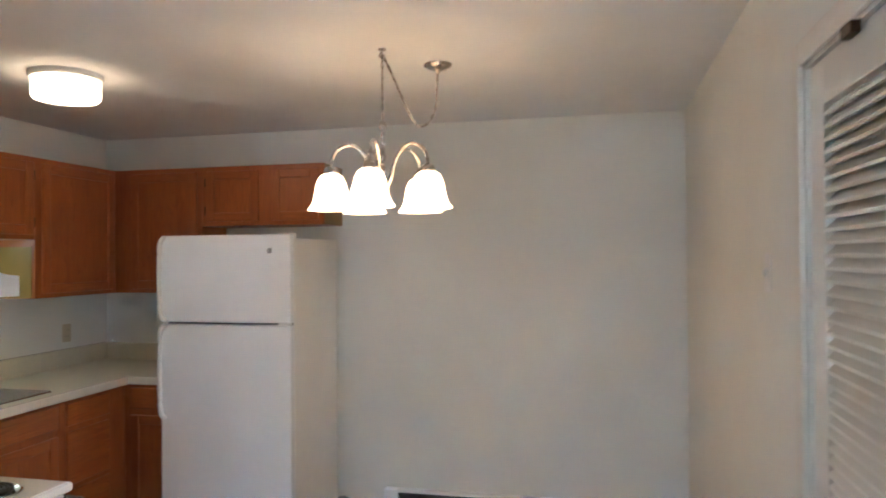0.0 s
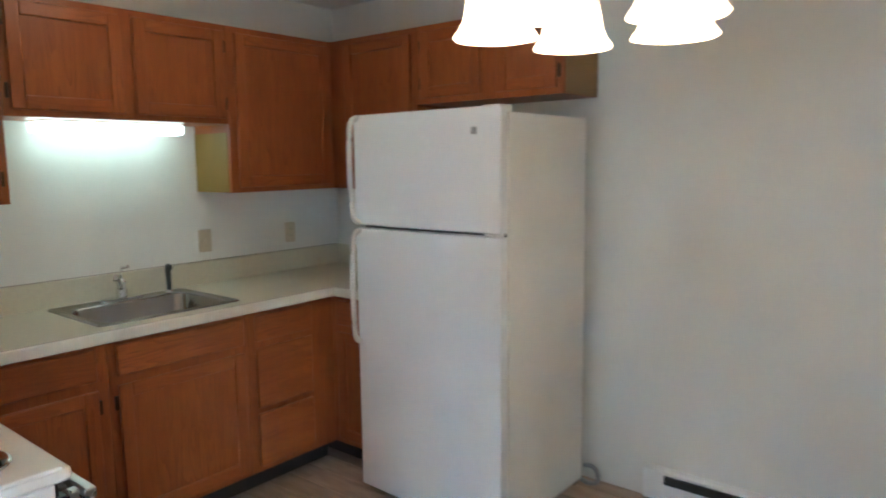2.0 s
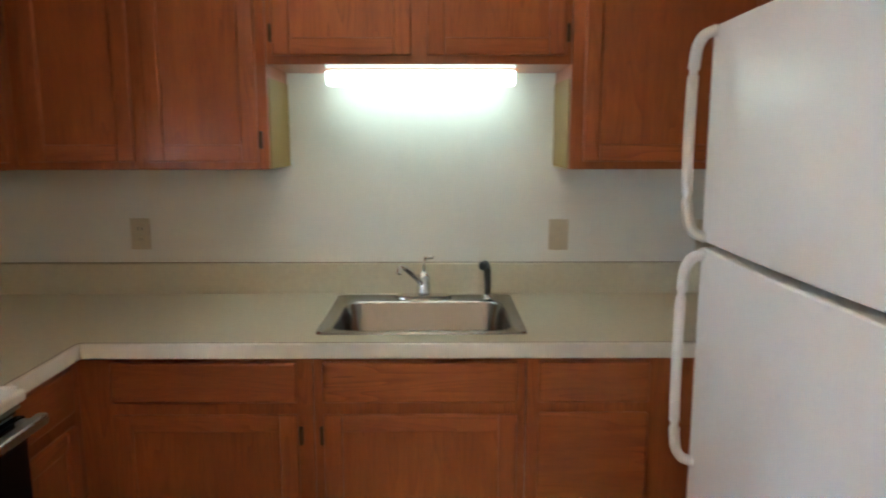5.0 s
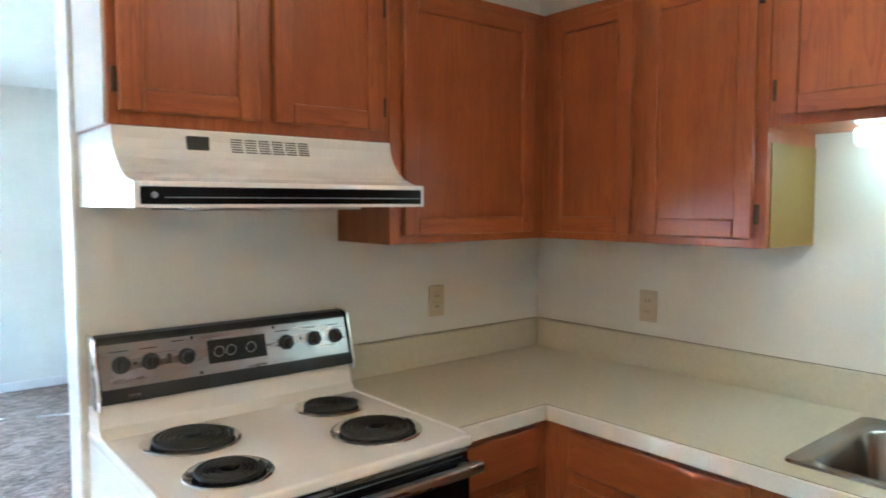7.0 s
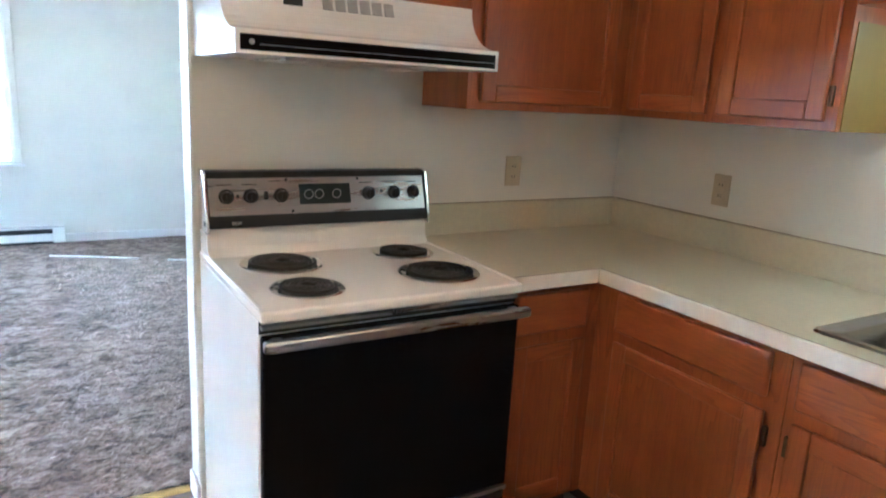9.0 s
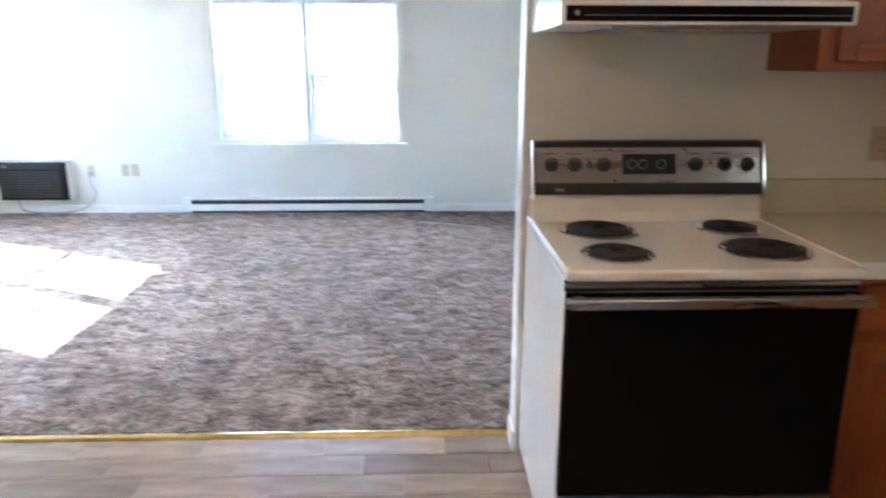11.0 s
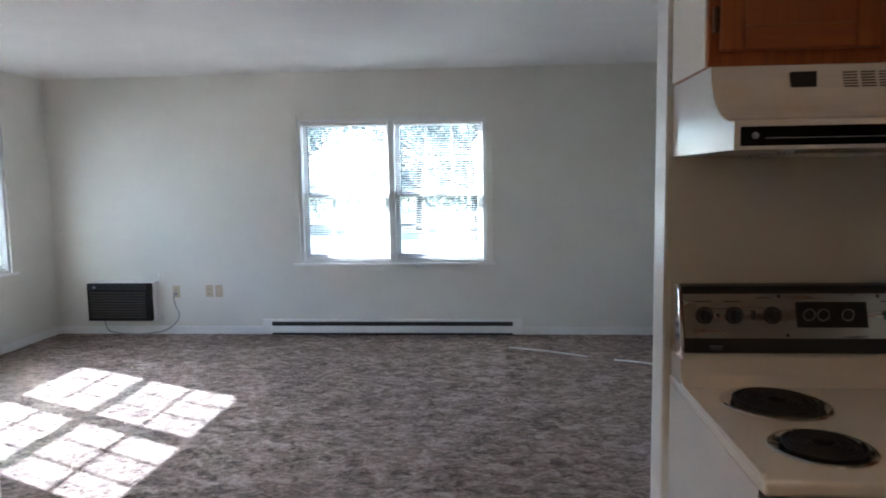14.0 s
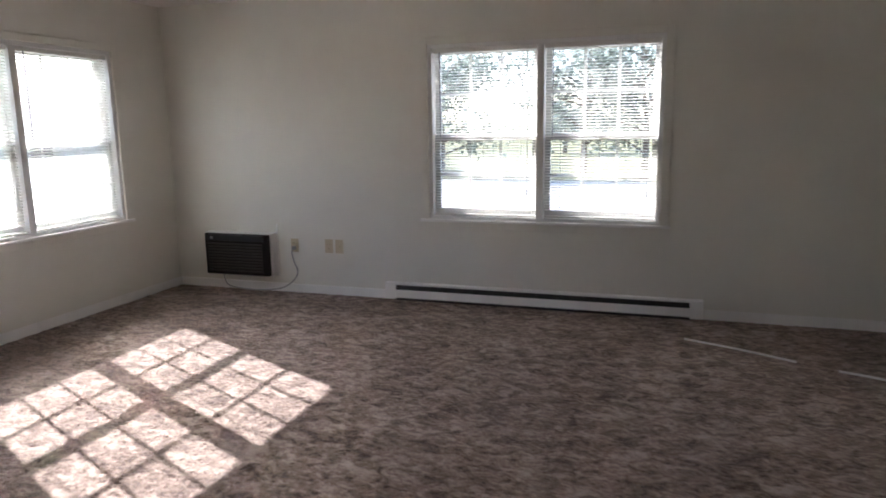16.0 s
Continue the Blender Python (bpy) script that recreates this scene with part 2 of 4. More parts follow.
def prism(bm, outline, a0, a1, axis="x"):
    """Extrudes a closed outline of (p, q) along an axis: x -> (y, z), y -> (x, z), z -> (x, y)."""
    put = {"x": lambda a, p, q: (a, p, q), "y": lambda a, p, q: (p, a, q), "z": lambda a, p, q: (p, q, a)}[axis]
    lo = [bm.verts.new(put(a0, p, q)) for p, q in outline]
    hi = [bm.verts.new(put(a1, p, q)) for p, q in outline]
    k = len(outline)
    bm.faces.new(lo)
    bm.faces.new(hi[::-1])
    for i in range(k):
        bm.faces.new((lo[i], hi[i], hi[(i + 1) % k], lo[(i + 1) % k]))


def lathe(bm, profile, c=(0, 0, 0), seg=28, axis="z", close=False, wave=0.0, petals=6):
    """Spins (radius, height) about an axis through c."""
    rings = []
    for r, h in profile:
        ring = []
        for i in range(seg):
            a = 2 * math.pi * i / seg
            rr = r * (1 + wave * max(0.0, (r - 0.06) / 0.03) * math.cos(petals * a))
            p, q = rr * math.cos(a), rr * math.sin(a)
            off = {"z": (p, q, h), "y": (p, h, q), "x": (h, p, q)}[axis]
            ring.append(bm.verts.new(Vector(c) + Vector(off)))
        rings.append(ring)
    for a, b in zip(rings, rings[1:]):
        for i in range(seg):
            bm.faces.new((a[i], a[(i + 1) % seg], b[(i + 1) % seg], b[i]))
    if close:
        bm.faces.new(rings[0][::-1])
        bm.faces.new(rings[-1])


def tube(bm, pts, r, seg=8):
    pts = [Vector(p) for p in pts]
    rings, up = [], Vector((0, 0, 1))
    for i, p in enumerate(pts):
        d = (pts[min(i + 1, len(pts) - 1)] - pts[max(i - 1, 0)]).normalized()
        side = d.cross(up)
        if side.length < 0.05:
            side = d.cross(Vector((1, 0, 0)))
        side.normalize()
        nrm = side.cross(d)
        rad = r(i / (len(pts) - 1)) if callable(r) else r
        rings.append([bm.verts.new(p + rad * (math.cos(2 * math.pi * k / seg) * side + math.sin(2 * math.pi * k / seg) * nrm)) for k in range(seg)])
    for a, b in zip(rings, rings[1:]):
        for i in range(seg):
            bm.faces.new((a[i], a[(i + 1) % seg], b[(i + 1) % seg], b[i]))
    bm.faces.new(rings[0][::-1])
    bm.faces.new(rings[-1])


def smoothpath(pts, n=8):
    """A Catmull-Rom line through points."""
    p = [Vector(a) for a in pts]
    p = [p[0] * 2 - p[1]] + p + [p[-1] * 2 - p[-2]]
    out = []
    for i in range(1, len(p) - 2):
        for k in range(n):
            t = k / n
            out.append(0.5 * (2 * p[i] + (p[i + 1] - p[i - 1]) * t + (2 * p[i - 1] - 5 * p[i] + 4 * p[i + 1] - p[i + 2]) * t * t
                              + (3 * p[i] - p[i - 1] - 3 * p[i + 1] + p[i + 2]) * t ** 3))
    return out + [p[-2]]


def finish(name, bm, mat, bevel=0.0, smooth=False, seg=2, origin=(0, 0, 0)):
    bmesh.ops.recalc_face_normals(bm, faces=bm.faces)
    if bevel:
        edges = [e for e in bm.edges if len(e.link_faces) == 2 and e.calc_face_angle(0) > 0.5]
        bmesh.ops.bevel(bm, geom=edges, offset=bevel, segments=seg, profile=0.5, affect="EDGES", clamp_overlap=True)
    bmesh.ops.translate(bm, verts=bm.verts, vec=-Vector(origin))
    me = bpy.data.meshes.new(name)
    bm.to_mesh(me)
    bm.free()
    me.materials.append(mat)
    if smooth:
        for p in me.polygons:
            p.use_smooth = True
    return me


def thing(name, at, label, category, group="", kind=""):
    ob = new(name)
    ob.empty_display_size = 0.1
    ob.location = at
    return tagged(ob, label, category, group, kind)


def base_of(ob):
    p = Vector((0, 0, 0))
    while ob is not None:
        p += Vector(ob.location)
        ob = ob.parent
    return p


JOINED = {"handle", "top", "frame", "sash", "muntin", "knob", "hinge", "ceiling_hook", "chain", "sleeve", "body"}
TINY = {"print", "vent_slots", "dial_ring", "cord", "slot", "grille"}


def islands(bm):
    """The separate pieces of a mesh, as sets of vertices."""
    left, out = set(bm.verts), []
    while left:
        todo = [left.pop()]
        got = set(todo)
        while todo:
            for e in todo.pop().link_edges:
                for v in e.verts:
                    if v in left:
                        left.discard(v)
                        got.add(v)
                        todo.append(v)
        out.append(got)
    return out


def part(root, name, bm, mat, bevel=0.0, smooth=False, label="", seg=2):
    if name not in JOINED and name not in TINY:
        groups = islands(bm)
        if 1 < len(groups) < 13:
            groups.sort(key=lambda g: tuple(round(c, 4) for c in min(v.co.to_tuple() for v in g)))
            mark = {v: k for k, g in enumerate(groups) for v in g}
            bm.verts.index_update()
            where = {v.index: k for v, k in mark.items()}
            made = []
            for k in range(len(groups)):
                one = bm.copy()
                one.verts.ensure_lookup_table()
                bmesh.ops.delete(one, geom=[v for v in one.verts if where[v.index] != k], context="VERTS")
                made.append(part(root, name, one, mat, bevel, smooth, label, seg))
            bm.free()
            return made[0]
    ob = new(name, finish(name, bm, mat, bevel, smooth, seg, base_of(root)))
    ob.parent = root
    return tagged(ob, label, kind="stuff" if name in TINY else "")


def solid(name, bm, mat, label, category, kind="structure", bevel=0.0, smooth=False, group="", at=(0, 0, 0)):
    ob = new(name, finish(name, bm, mat, bevel, smooth, 2, at))
    ob.location = at
    return tagged(ob, label, category, group, kind)


def B(*boxes):
    bm = bmesh.new()
    for b in boxes:
        box(bm, *b)
    return bm


# ---------- the shell ----------
XS, YF, XC, YW, XL, XR, H = 1.76, -3.03, -2.10, 4.41, -4.73, 1.08, 2.44
YT = 0.15


def holed(u0, u1, z0, z1, holes):
    """Boxes (u, z) of a wall round its openings, which are sorted along u."""
    out, u = [], u0
    for a, b, c, d in holes:
        out.append((u, a, z0, z1))
        if c > z0:
            out.append((a, b, z0, c))
        if d < z1:
            out.append((a, b, d, z1))
        u = b
    out.append((u, u1, z0, z1))
    return out


solid("wall_sink", B((XS, XS + 0.12, YF - 0.12, 0.12, -0.02, H)), M_WALL, "off-white painted kitchen wall behind the sink", "wall")
solid("wall_fridge", B((XC - 0.12, XS, YF - 0.12, YF, -0.02, H)), M_WALL, "off-white painted kitchen wall behind the refrigerator", "wall")
solid("wall_stove", B((-0.012, XS, 0.0, 0.12, -0.02, H)), M_WALL, "off-white painted partition wall behind the stove", "wall", bevel=0.003)
D0, D1, DZ = -0.65, -0.03, 2.05
solid("wall_closet", B(*[(XC - 0.12, XC, a, b, c, d) for a, b, c, d in holed(YF, YT, -0.02, H, [(D0 - 0.02, D1 + 0.02, -0.02, DZ + 0.02)])]), M_WALL,
      "cream painted wall with a louvred closet door", "wall")
solid("wall_closet_back", B((XC - 0.8, XC - 0.7, YF - 0.12, 0.03, -0.02, H)), M_WALL, "plain painted wall at the back of the closet", "wall")
solid("wall_living_back", B((XL, XC - 0.12, 0.03, YT, -0.02, H)), M_WALL, "off-white painted wall of the living room", "wall")
solid("wall_living_side", B((XR, XR + 0.12, 0.12, YW, -0.02, H)), M_WALL, "off-white painted side wall of the living room", "wall")
WF = (-2.30, -0.56, 0.685, 2.015)
WL = (2.06, 3.80, 0.69, 2.02)
solid("wall_window", B(*[(a, b, YW, YW + 0.16, c, d) for a, b, c, d in holed(XL - 0.16, XR + 0.12, -0.02, H, [WF])]), M_WALL,
      "off-white painted outer wall with a double window", "wall")
solid("wall_window_side", B(*[(XL - 0.16, XL, a, b, c, d) for a, b, c, d in holed(0.03, YW, -0.02, H, [WL])]), M_WALL,
      "off-white painted outer side wall with a double window", "wall")
solid("ceiling", B((XL - 0.16, XS + 0.12, YF - 0.12, YW + 0.16, H, H + 0.12)), M_CEIL, "white textured painted ceiling", "ceiling")
solid("subfloor", B((XL - 0.16, XS + 0.12, YF - 0.12, YW + 0.16, -0.14, -0.022)), M_KICK, "dark floor base below the planks", "floor")


def skirting(name, x0, x1, y0, y1, label):
    bm = bmesh.new()
    box(bm, x0, x1, y0, y1, 0.0, 0.085)
    solid(name, bm, M_TRIM, label, "baseboard", bevel=0.007)


skirting("baseboard", XL + 0.014, -2.684, YW - 0.014, YW - 0.001, "white painted wooden baseboard by the carpet")
skirting("baseboard", -0.236, XR - 0.001, YW - 0.014, YW - 0.001, "white painted wooden baseboard by the carpet")
skirting("baseboard", XL + 0.001, XL + 0.014, YT + 0.014, YW - 0.001, "white painted wooden baseboard by the carpet")
skirting("baseboard", XR - 0.014, XR - 0.001, 0.134, YW - 0.015, "white painted wooden baseboard by the carpet")
skirting("baseboard", XL + 0.001, XC, YT + 0.001, YT + 0.014, "white painted wooden baseboard by the carpet")
skirting("baseboard", -0.024, XR - 0.015, 0.121, 0.134, "white painted wooden baseboard by the carpet")
skirting("baseboard", -0.025, -0.0125, -0.001, 0.1205, "white painted baseboard end round the partition wall")
skirting("baseboard", XC + 0.001, XC + 0.014, 0.04, YT + 0.014, "white painted baseboard beside the closet door")
skirting("baseboard", XC + 0.001, XC + 0.014, YF + 0.014, D0 - 0.09, "white painted baseboard beside the closet door")
skirting("baseboard", XC + 0.001, -2.0, YF + 0.001, YF + 0.014, "white painted baseboard below the bare wall")
bm = B((-0.0165, -0.0125, 0.0, 0.12, 0.09, H))
solid("trim", bm, M_TRIM, "white painted end cap of the partition wall", "trim", bevel=0.001)

# carpet: a field of uneven tufts
nx, ny = 520, 390
gx, gy = np.meshgrid(np.linspace(XL, XR, nx), np.linspace(YT + 0.012, YW, ny), indexing="ij")
rng = np.random.default_rng(5)
gx2 = gx + rng.uniform(-0.006, 0.006, gx.shape)
gy2 = gy + rng.uniform(-0.006, 0.006, gy.shape)
cells = rng.uniform(0, 1, (nx // 5 + 2, ny // 5 + 2))
iu, iv = np.arange(nx) / 5.0, np.arange(ny) / 5.0
ku, kv = iu.astype(int), iv.astype(int)
fu, fv = (iu - ku)[:, None], (iv - kv)[None, :]
clump = ((cells[ku][:, kv] * (1 - fu) + cells[ku + 1][:, kv] * fu) * (1 - fv) + (cells[ku][:, kv + 1] * (1 - fu) + cells[ku + 1][:, kv + 1] * fu) * fv)
gz = 0.005 + 0.0045 * rng.uniform(0, 1, gx.shape) + 0.006 * clump
verts = np.stack([gx2, gy2, gz], -1).reshape(-1, 3)
idx = np.arange(nx * ny).reshape(nx, ny)
quads = np.stack([idx[:-1, :-1], idx[1:, :-1], idx[1:, 1:], idx[:-1, 1:]], -1).reshape(-1, 4)
me = bpy.data.meshes.new("carpet")
me.from_pydata(verts.tolist(), [], quads.tolist())
me.materials.append(M_CARPET)
tagged(new("carpet", me), "mottled taupe and brown deep-pile carpet", "carpet", kind="structure")
bm = bmesh.new()
prism(bm, [(YT - 0.03, 0.0), (YT - 0.022, 0.008), (YT - 0.006, 0.011), (YT + 0.01, 0.008), (YT + 0.018, 0.0)], XC, -0.025, "x")
solid("trim", bm, M_BRASS, "brass threshold strip between carpet and planks", "threshold")


# ---------- kitchen cabinets ----------
def wallbox(side, u0, u1, n0, n1, z0, z1):
    """A box given along a wall (u), out from it (n) and up."""
    if side == "sink":
        return (XS - n1, XS - n0, u0, u1, z0, z1)
    if side == "stove":
        return (u0, u1, -n1, -n0, z0, z1)
    return (u0, u1, YF + n0, YF + n1, z0, z1)


def panel_door(root, side, n, u0, u1, z0, z1, name="door", hinge=0, rail=0.055):
    """A frame-and-panel leaf on a cabinet face that stands n out from the wall; hinge: -1 or 1, the side of its hinges."""
    t = 0.021
    horizontal = bmesh.new()
    vertical = bmesh.new()
    for a, b in ((u0, u0 + rail), (u1 - rail, u1)):
        box(vertical, *wallbox(side, a, b, n + 0.005, n + t, z0, z1))
    for c, d in ((z0, z0 + rail), (z1 - rail, z1)):
        box(horizontal, *wallbox(side, u0 + rail - 0.001, u1 - rail + 0.001, n + 0.005, n + t - 0.0008, c, d))
    mid = bmesh.new()
    box(mid, *wallbox(side, u0 + 0.014, u1 - 0.014, n, n + 0.0105, z0 + 0.014, z1 - 0.014))
    leaf = part(root, name, mid, M_WOOD)
    part(leaf, "stile", vertical, M_WOOD, 0.006)
    part(leaf, "rail", horizontal, M_WOODH, 0.006)
    if hinge:
        e = u0 if hinge < 0 else u1
        for z in (z0 + 0.07, z1 - 0.07):
            hb = bmesh.new()
            box(hb, *wallbox(side, min(e, e + hinge * 0.013), max(e, e + hinge * 0.013), n, n + 0.013, z - 0.028, z + 0.028))
            part(leaf, "hinge", hb, M_HINGE, 0.003)
    return leaf


def drawer_front(root, side, n, u0, u1, z0, z1):
    b = bmesh.new()
    box(b, *wallbox(side, u0, u1, n + 0.005, n + 0.021, z0, z1))
    leaf = part(root, "drawer", b, M_WOODH, 0.009, seg=3)
    part(leaf, "core", B(wallbox(side, u0 + 0.014, u1 - 0.014, n, n + 0.005, z0 + 0.014, z1 - 0.014)), M_WOODH)
    return leaf


def cabinet(name, side, u0, u1, depth, z0, z1, doors, drawers, label, kick=False, yellow=0):
    c = wallbox(side, u0, u1, 0, depth, z0, z1)
    root = thing(name, ((c[0] + c[1]) / 2, (c[2] + c[3]) / 2, 0.0 if kick else z0), label, "cabinet", "kitchen cabinets")
    body = bmesh.new()
    box(body, *wallbox(side, u0 + 0.0005, u1 - 0.0005, 0.002, depth, 0.1 if kick else z0, z1))
    part(root, "body", body, M_WOOD, 0.002)
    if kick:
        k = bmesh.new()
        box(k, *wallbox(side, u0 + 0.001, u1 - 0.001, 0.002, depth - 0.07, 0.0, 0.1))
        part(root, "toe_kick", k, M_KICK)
    if yellow:
        e = u0 if yellow < 0 else u1
        p = bmesh.new()
        box(p, *wallbox(side, min(e, e + yellow * 0.003), max(e, e + yellow * 0.003), 0.003, depth - 0.02, z0 + 0.001, z1 - 0.5))
        part(root, "side_panel", p, M_RAW, label="unstained yellowed side panel")
    for a, b, lo, hi, hinge in doors:
        panel_door(root, side, depth, a, b, lo, hi, hinge=hinge)
    for a, b, lo, hi in drawers:
        drawer_front(root, side, depth, a, b, lo, hi)
    return root


UT, UB = 2.18, 1.39
over_stove = cabinet("wall_cabinet", "stove", 0.0, 0.775, 0.30, 1.695, UT, [(0.02, 0.36, 1.725, 2.15, -1), (0.40, 0.745, 1.725, 2.15, 1)], [],
        "stained oak two-door wall cabinet above the range hood")
part(over_stove, "side_panel", B((-0.004, 0.0, -0.285, -0.003, 1.697, UT - 0.002)), M_WALL, label="off-white painted side panel")
cabinet("wall_cabinet", "stove", 0.776, 1.755, 0.30, UB, UT, [(0.82, 1.385, 1.415, 2.15, 0)], [],
        "stained oak corner wall cabinet beside the range hood")
cabinet("wall_cabinet", "sink", -1.11, -0.301, 0.305, UB, UT, [(-0.685, -0.345, 1.415, 2.15, 0), (-1.08, -0.725, 1.415, 2.15, -1)], [],
        "stained oak two-door wall cabinet with a yellowed side", yellow=-1)
cabinet("wall_cabinet", "sink", -2.075, -1.111, 0.305, 1.72, UT, [(-1.57, -1.135, 1.745, 2.15, 1), (-2.055, -1.62, 1.745, 2.15, -1)], [],
        "short stained oak two-door wall cabinet above the sink")
cabinet("wall_cabinet", "sink", YF + 0.001, -2.076, 0.305, UB, UT, [(-2.70, -2.115, 1.415, 2.15, 0)], [],
        "stained oak corner wall cabinet with a yellowed side", yellow=1)
cabinet("wall_cabinet", "fridge", 0.825, 1.454, 0.30, UB, UT, [(0.855, 1.33, 1.415, 2.15, 0)], [],
        "stained oak wall cabinet beside the refrigerator")
over_fridge = cabinet("wall_cabinet", "fridge", 0.008, 0.824, 0.30, 1.808, UT, [(0.43, 0.79, 1.835, 2.15, 1), (0.035, 0.345, 1.835, 2.15, -1)], [],
        "short stained oak two-door wall cabinet above the refrigerator")
part(over_fridge, "side_panel", B((0.004, 0.008, YF + 0.003, YF + 0.285, 1.81, UT - 0.002)), M_TAN, label="tan laminate side panel")
CT, CB = 0.915, 0.875
cabinet("base_cabinet", "stove", 0.775, XS - 0.61, 0.60, 0.1, CB, [(0.80, 1.09, 0.13, 0.68, 0)], [(0.80, 1.09, 0.72, 0.85)],
        "stained oak base cabinet beside the stove", kick=True)
cabinet("base_cabinet", "sink", -1.285, -0.001, 0.61, 0.1, CB, [(-1.24, -0.70, 0.13, 0.69, -1)], [(-1.24, -0.70, 0.725, 0.85)],
        "stained oak base cabinet under the counter", kick=True)
sink_base = thing("base_cabinet", (XS - 0.3, -1.6, 0), "stained oak sink base cabinet with one door", "cabinet", "kitchen cabinets")
part(sink_base, "body", B(wallbox("sink", -1.91, -1.286, 0.59, 0.61, 0.1, CB), wallbox("sink", -1.91, -1.286, 0.002, 0.59, 0.1, 0.12)), M_WOOD, 0.002)
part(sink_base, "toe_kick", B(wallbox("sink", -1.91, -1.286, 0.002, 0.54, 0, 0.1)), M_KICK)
panel_door(sink_base, "sink", 0.61, -1.885, -1.315, 0.13, 0.69, hinge=1)
drawer_front(sink_base, "sink", 0.61, -1.885, -1.315, 0.725, 0.85)
cabinet("base_cabinet", "sink", -2.42, -1.911, 0.61, 0.1, CB, [], [(-2.27, -1.945, 0.725, 0.85), (-2.27, -1.945, 0.41, 0.695), (-2.27, -1.945, 0.13, 0.385)],
        "stained oak base cabinet with three drawers", kick=True)
cabinet("base_cabinet", "fridge", 0.80, XS - 0.002, 0.609, 0.1, CB, [(0.825, 1.10, 0.13, 0.69, 0)], [(0.825, 1.10, 0.725, 0.85)],
        "stained oak base cabinet beside the refrigerator", kick=True)

# counter with a hole for the sink, raised lip at the wall
counter = thing("countertop", (1.4, -1.5, CB), "cream laminate countertop with a low backsplash", "countertop")
CX = XS - 0.66
SX0, SX1, SY0, SY1 = 1.19, 1.70, -1.92, -1.285
part(counter, "top", B((CX + 0.012, SX0 + 0.02, YF, 0.0, CB, CT), (SX1 - 0.02, XS, YF, 0.0, CB, CT), (SX0 + 0.02, SX1 - 0.02, SY1 - 0.02, 0.0, CB, CT),
                       (SX0 + 0.02, SX1 - 0.02, YF, SY0 + 0.02, CB, CT), (0.772, CX + 0.012, -0.628, 0.0, CB, CT),
                       (0.80, CX + 0.012, YF, YF + 0.628, CB, CT)), M_COUNTER)
part(counter, "edge", B((CX, CX + 0.0118, YF + 0.64, -0.64, CB - 0.004, CT + 0.001), (0.772, CX, -0.64, -0.6285, CB - 0.004, CT + 0.001),
                        (0.80, CX, YF + 0.6285, YF + 0.64, CB - 0.004, CT + 0.001)), M_EDGE, 0.003)
part(counter, "backsplash", B((XS - 0.02, XS - 0.001, YF + 0.02, -0.02, CT, CT + 0.115), (0.772, XS - 0.001, -0.0195, -0.001, CT, CT + 0.115),
                              (0.80, XS - 0.001, YF + 0.001, YF + 0.0195, CT, CT + 0.115)), M_COUNTER, 0.003)

part(counter, "seam", B((CX + 0.0108, CX + 0.0128, YF + 0.64, -0.63, CT, CT + 0.0014), (0.772, CX + 0.0108, -0.6295, -0.6275, CT, CT + 0.0014)), M_SEAM)
part(counter, "caulk_line", B((XS - 0.003, XS - 0.0005, YF + 0.02, -0.02, CT + 0.115, CT + 0.1172), (0.772, XS - 0.003, -0.003, -0.0005, CT + 0.115, CT + 0.1172)), M_SEAM)

# sink
sink = thing("kitchen_sink", ((SX0 + SX1) / 2, (SY0 + SY1) / 2, CT), "single-bowl stainless steel drop-in kitchen sink", "sink")


def rounded(x0, x1, y0, y1, r, z, seg=5):
    pts = []
    for cx, cy, a0 in ((x1 - r, y1 - r, 0), (x0 + r, y1 - r, 90), (x0 + r, y0 + r, 180), (x1 - r, y0 + r, 270)):
        for k in range(seg + 1):
            a = radians(a0 + 90 * k / seg)
            pts.append((cx + r * math.cos(a), cy + r * math.sin(a), z))
    return pts


bm = bmesh.new()
BX0, BX1, BY0, BY1 = SX0 + 0.045, SX1 - 0.095, SY0 + 0.045, SY1 - 0.045
loops = [rounded(SX0, SX1, SY0, SY1, 0.025, CT + 0.0005), rounded(SX0 + 0.003, SX1 - 0.003, SY0 + 0.003, SY1 - 0.003, 0.025, CT + 0.006),
         rounded(SX0 + 0.012, SX1 - 0.012, SY0 + 0.012, SY1 - 0.012, 0.025, CT + 0.006),
         rounded(SX0 + 0.018, SX1 - 0.018, SY0 + 0.018, SY1 - 0.018, 0.025, CT + 0.003),
         rounded(BX0 - 0.008, BX1 + 0.008, BY0 - 0.008, BY1 + 0.008, 0.06, CT + 0.003), rounded(BX0, BX1, BY0, BY1, 0.06, CT - 0.006),
         rounded(BX0 + 0.012, BX1 - 0.012, BY0 + 0.012, BY1 - 0.012, 0.06, CT - 0.14), rounded(BX0 + 0.04, BX1 - 0.04, BY0 + 0.04, BY1 - 0.04, 0.05, CT - 0.165)]
rows = [[bm.verts.new(p) for p in lp] for lp in loops]
for a, b in zip(rows, rows[1:]):
    for i in range(len(a)):
        bm.faces.new((a[i], a[(i + 1) % len(a)], b[(i + 1) % len(b)], b[i]))
bm.faces.new(rows[-1])
part(sink, "basin", bm, M_SINK, smooth=True)
bm = bmesh.new()
lathe(bm, [(0.0, -0.1645), (0.03, -0.164), (0.042, -0.161), (0.045, -0.164)], (1.41, -1.6, CT), 20)
part(sink, "drain", bm, M_CHROME, smooth=True)

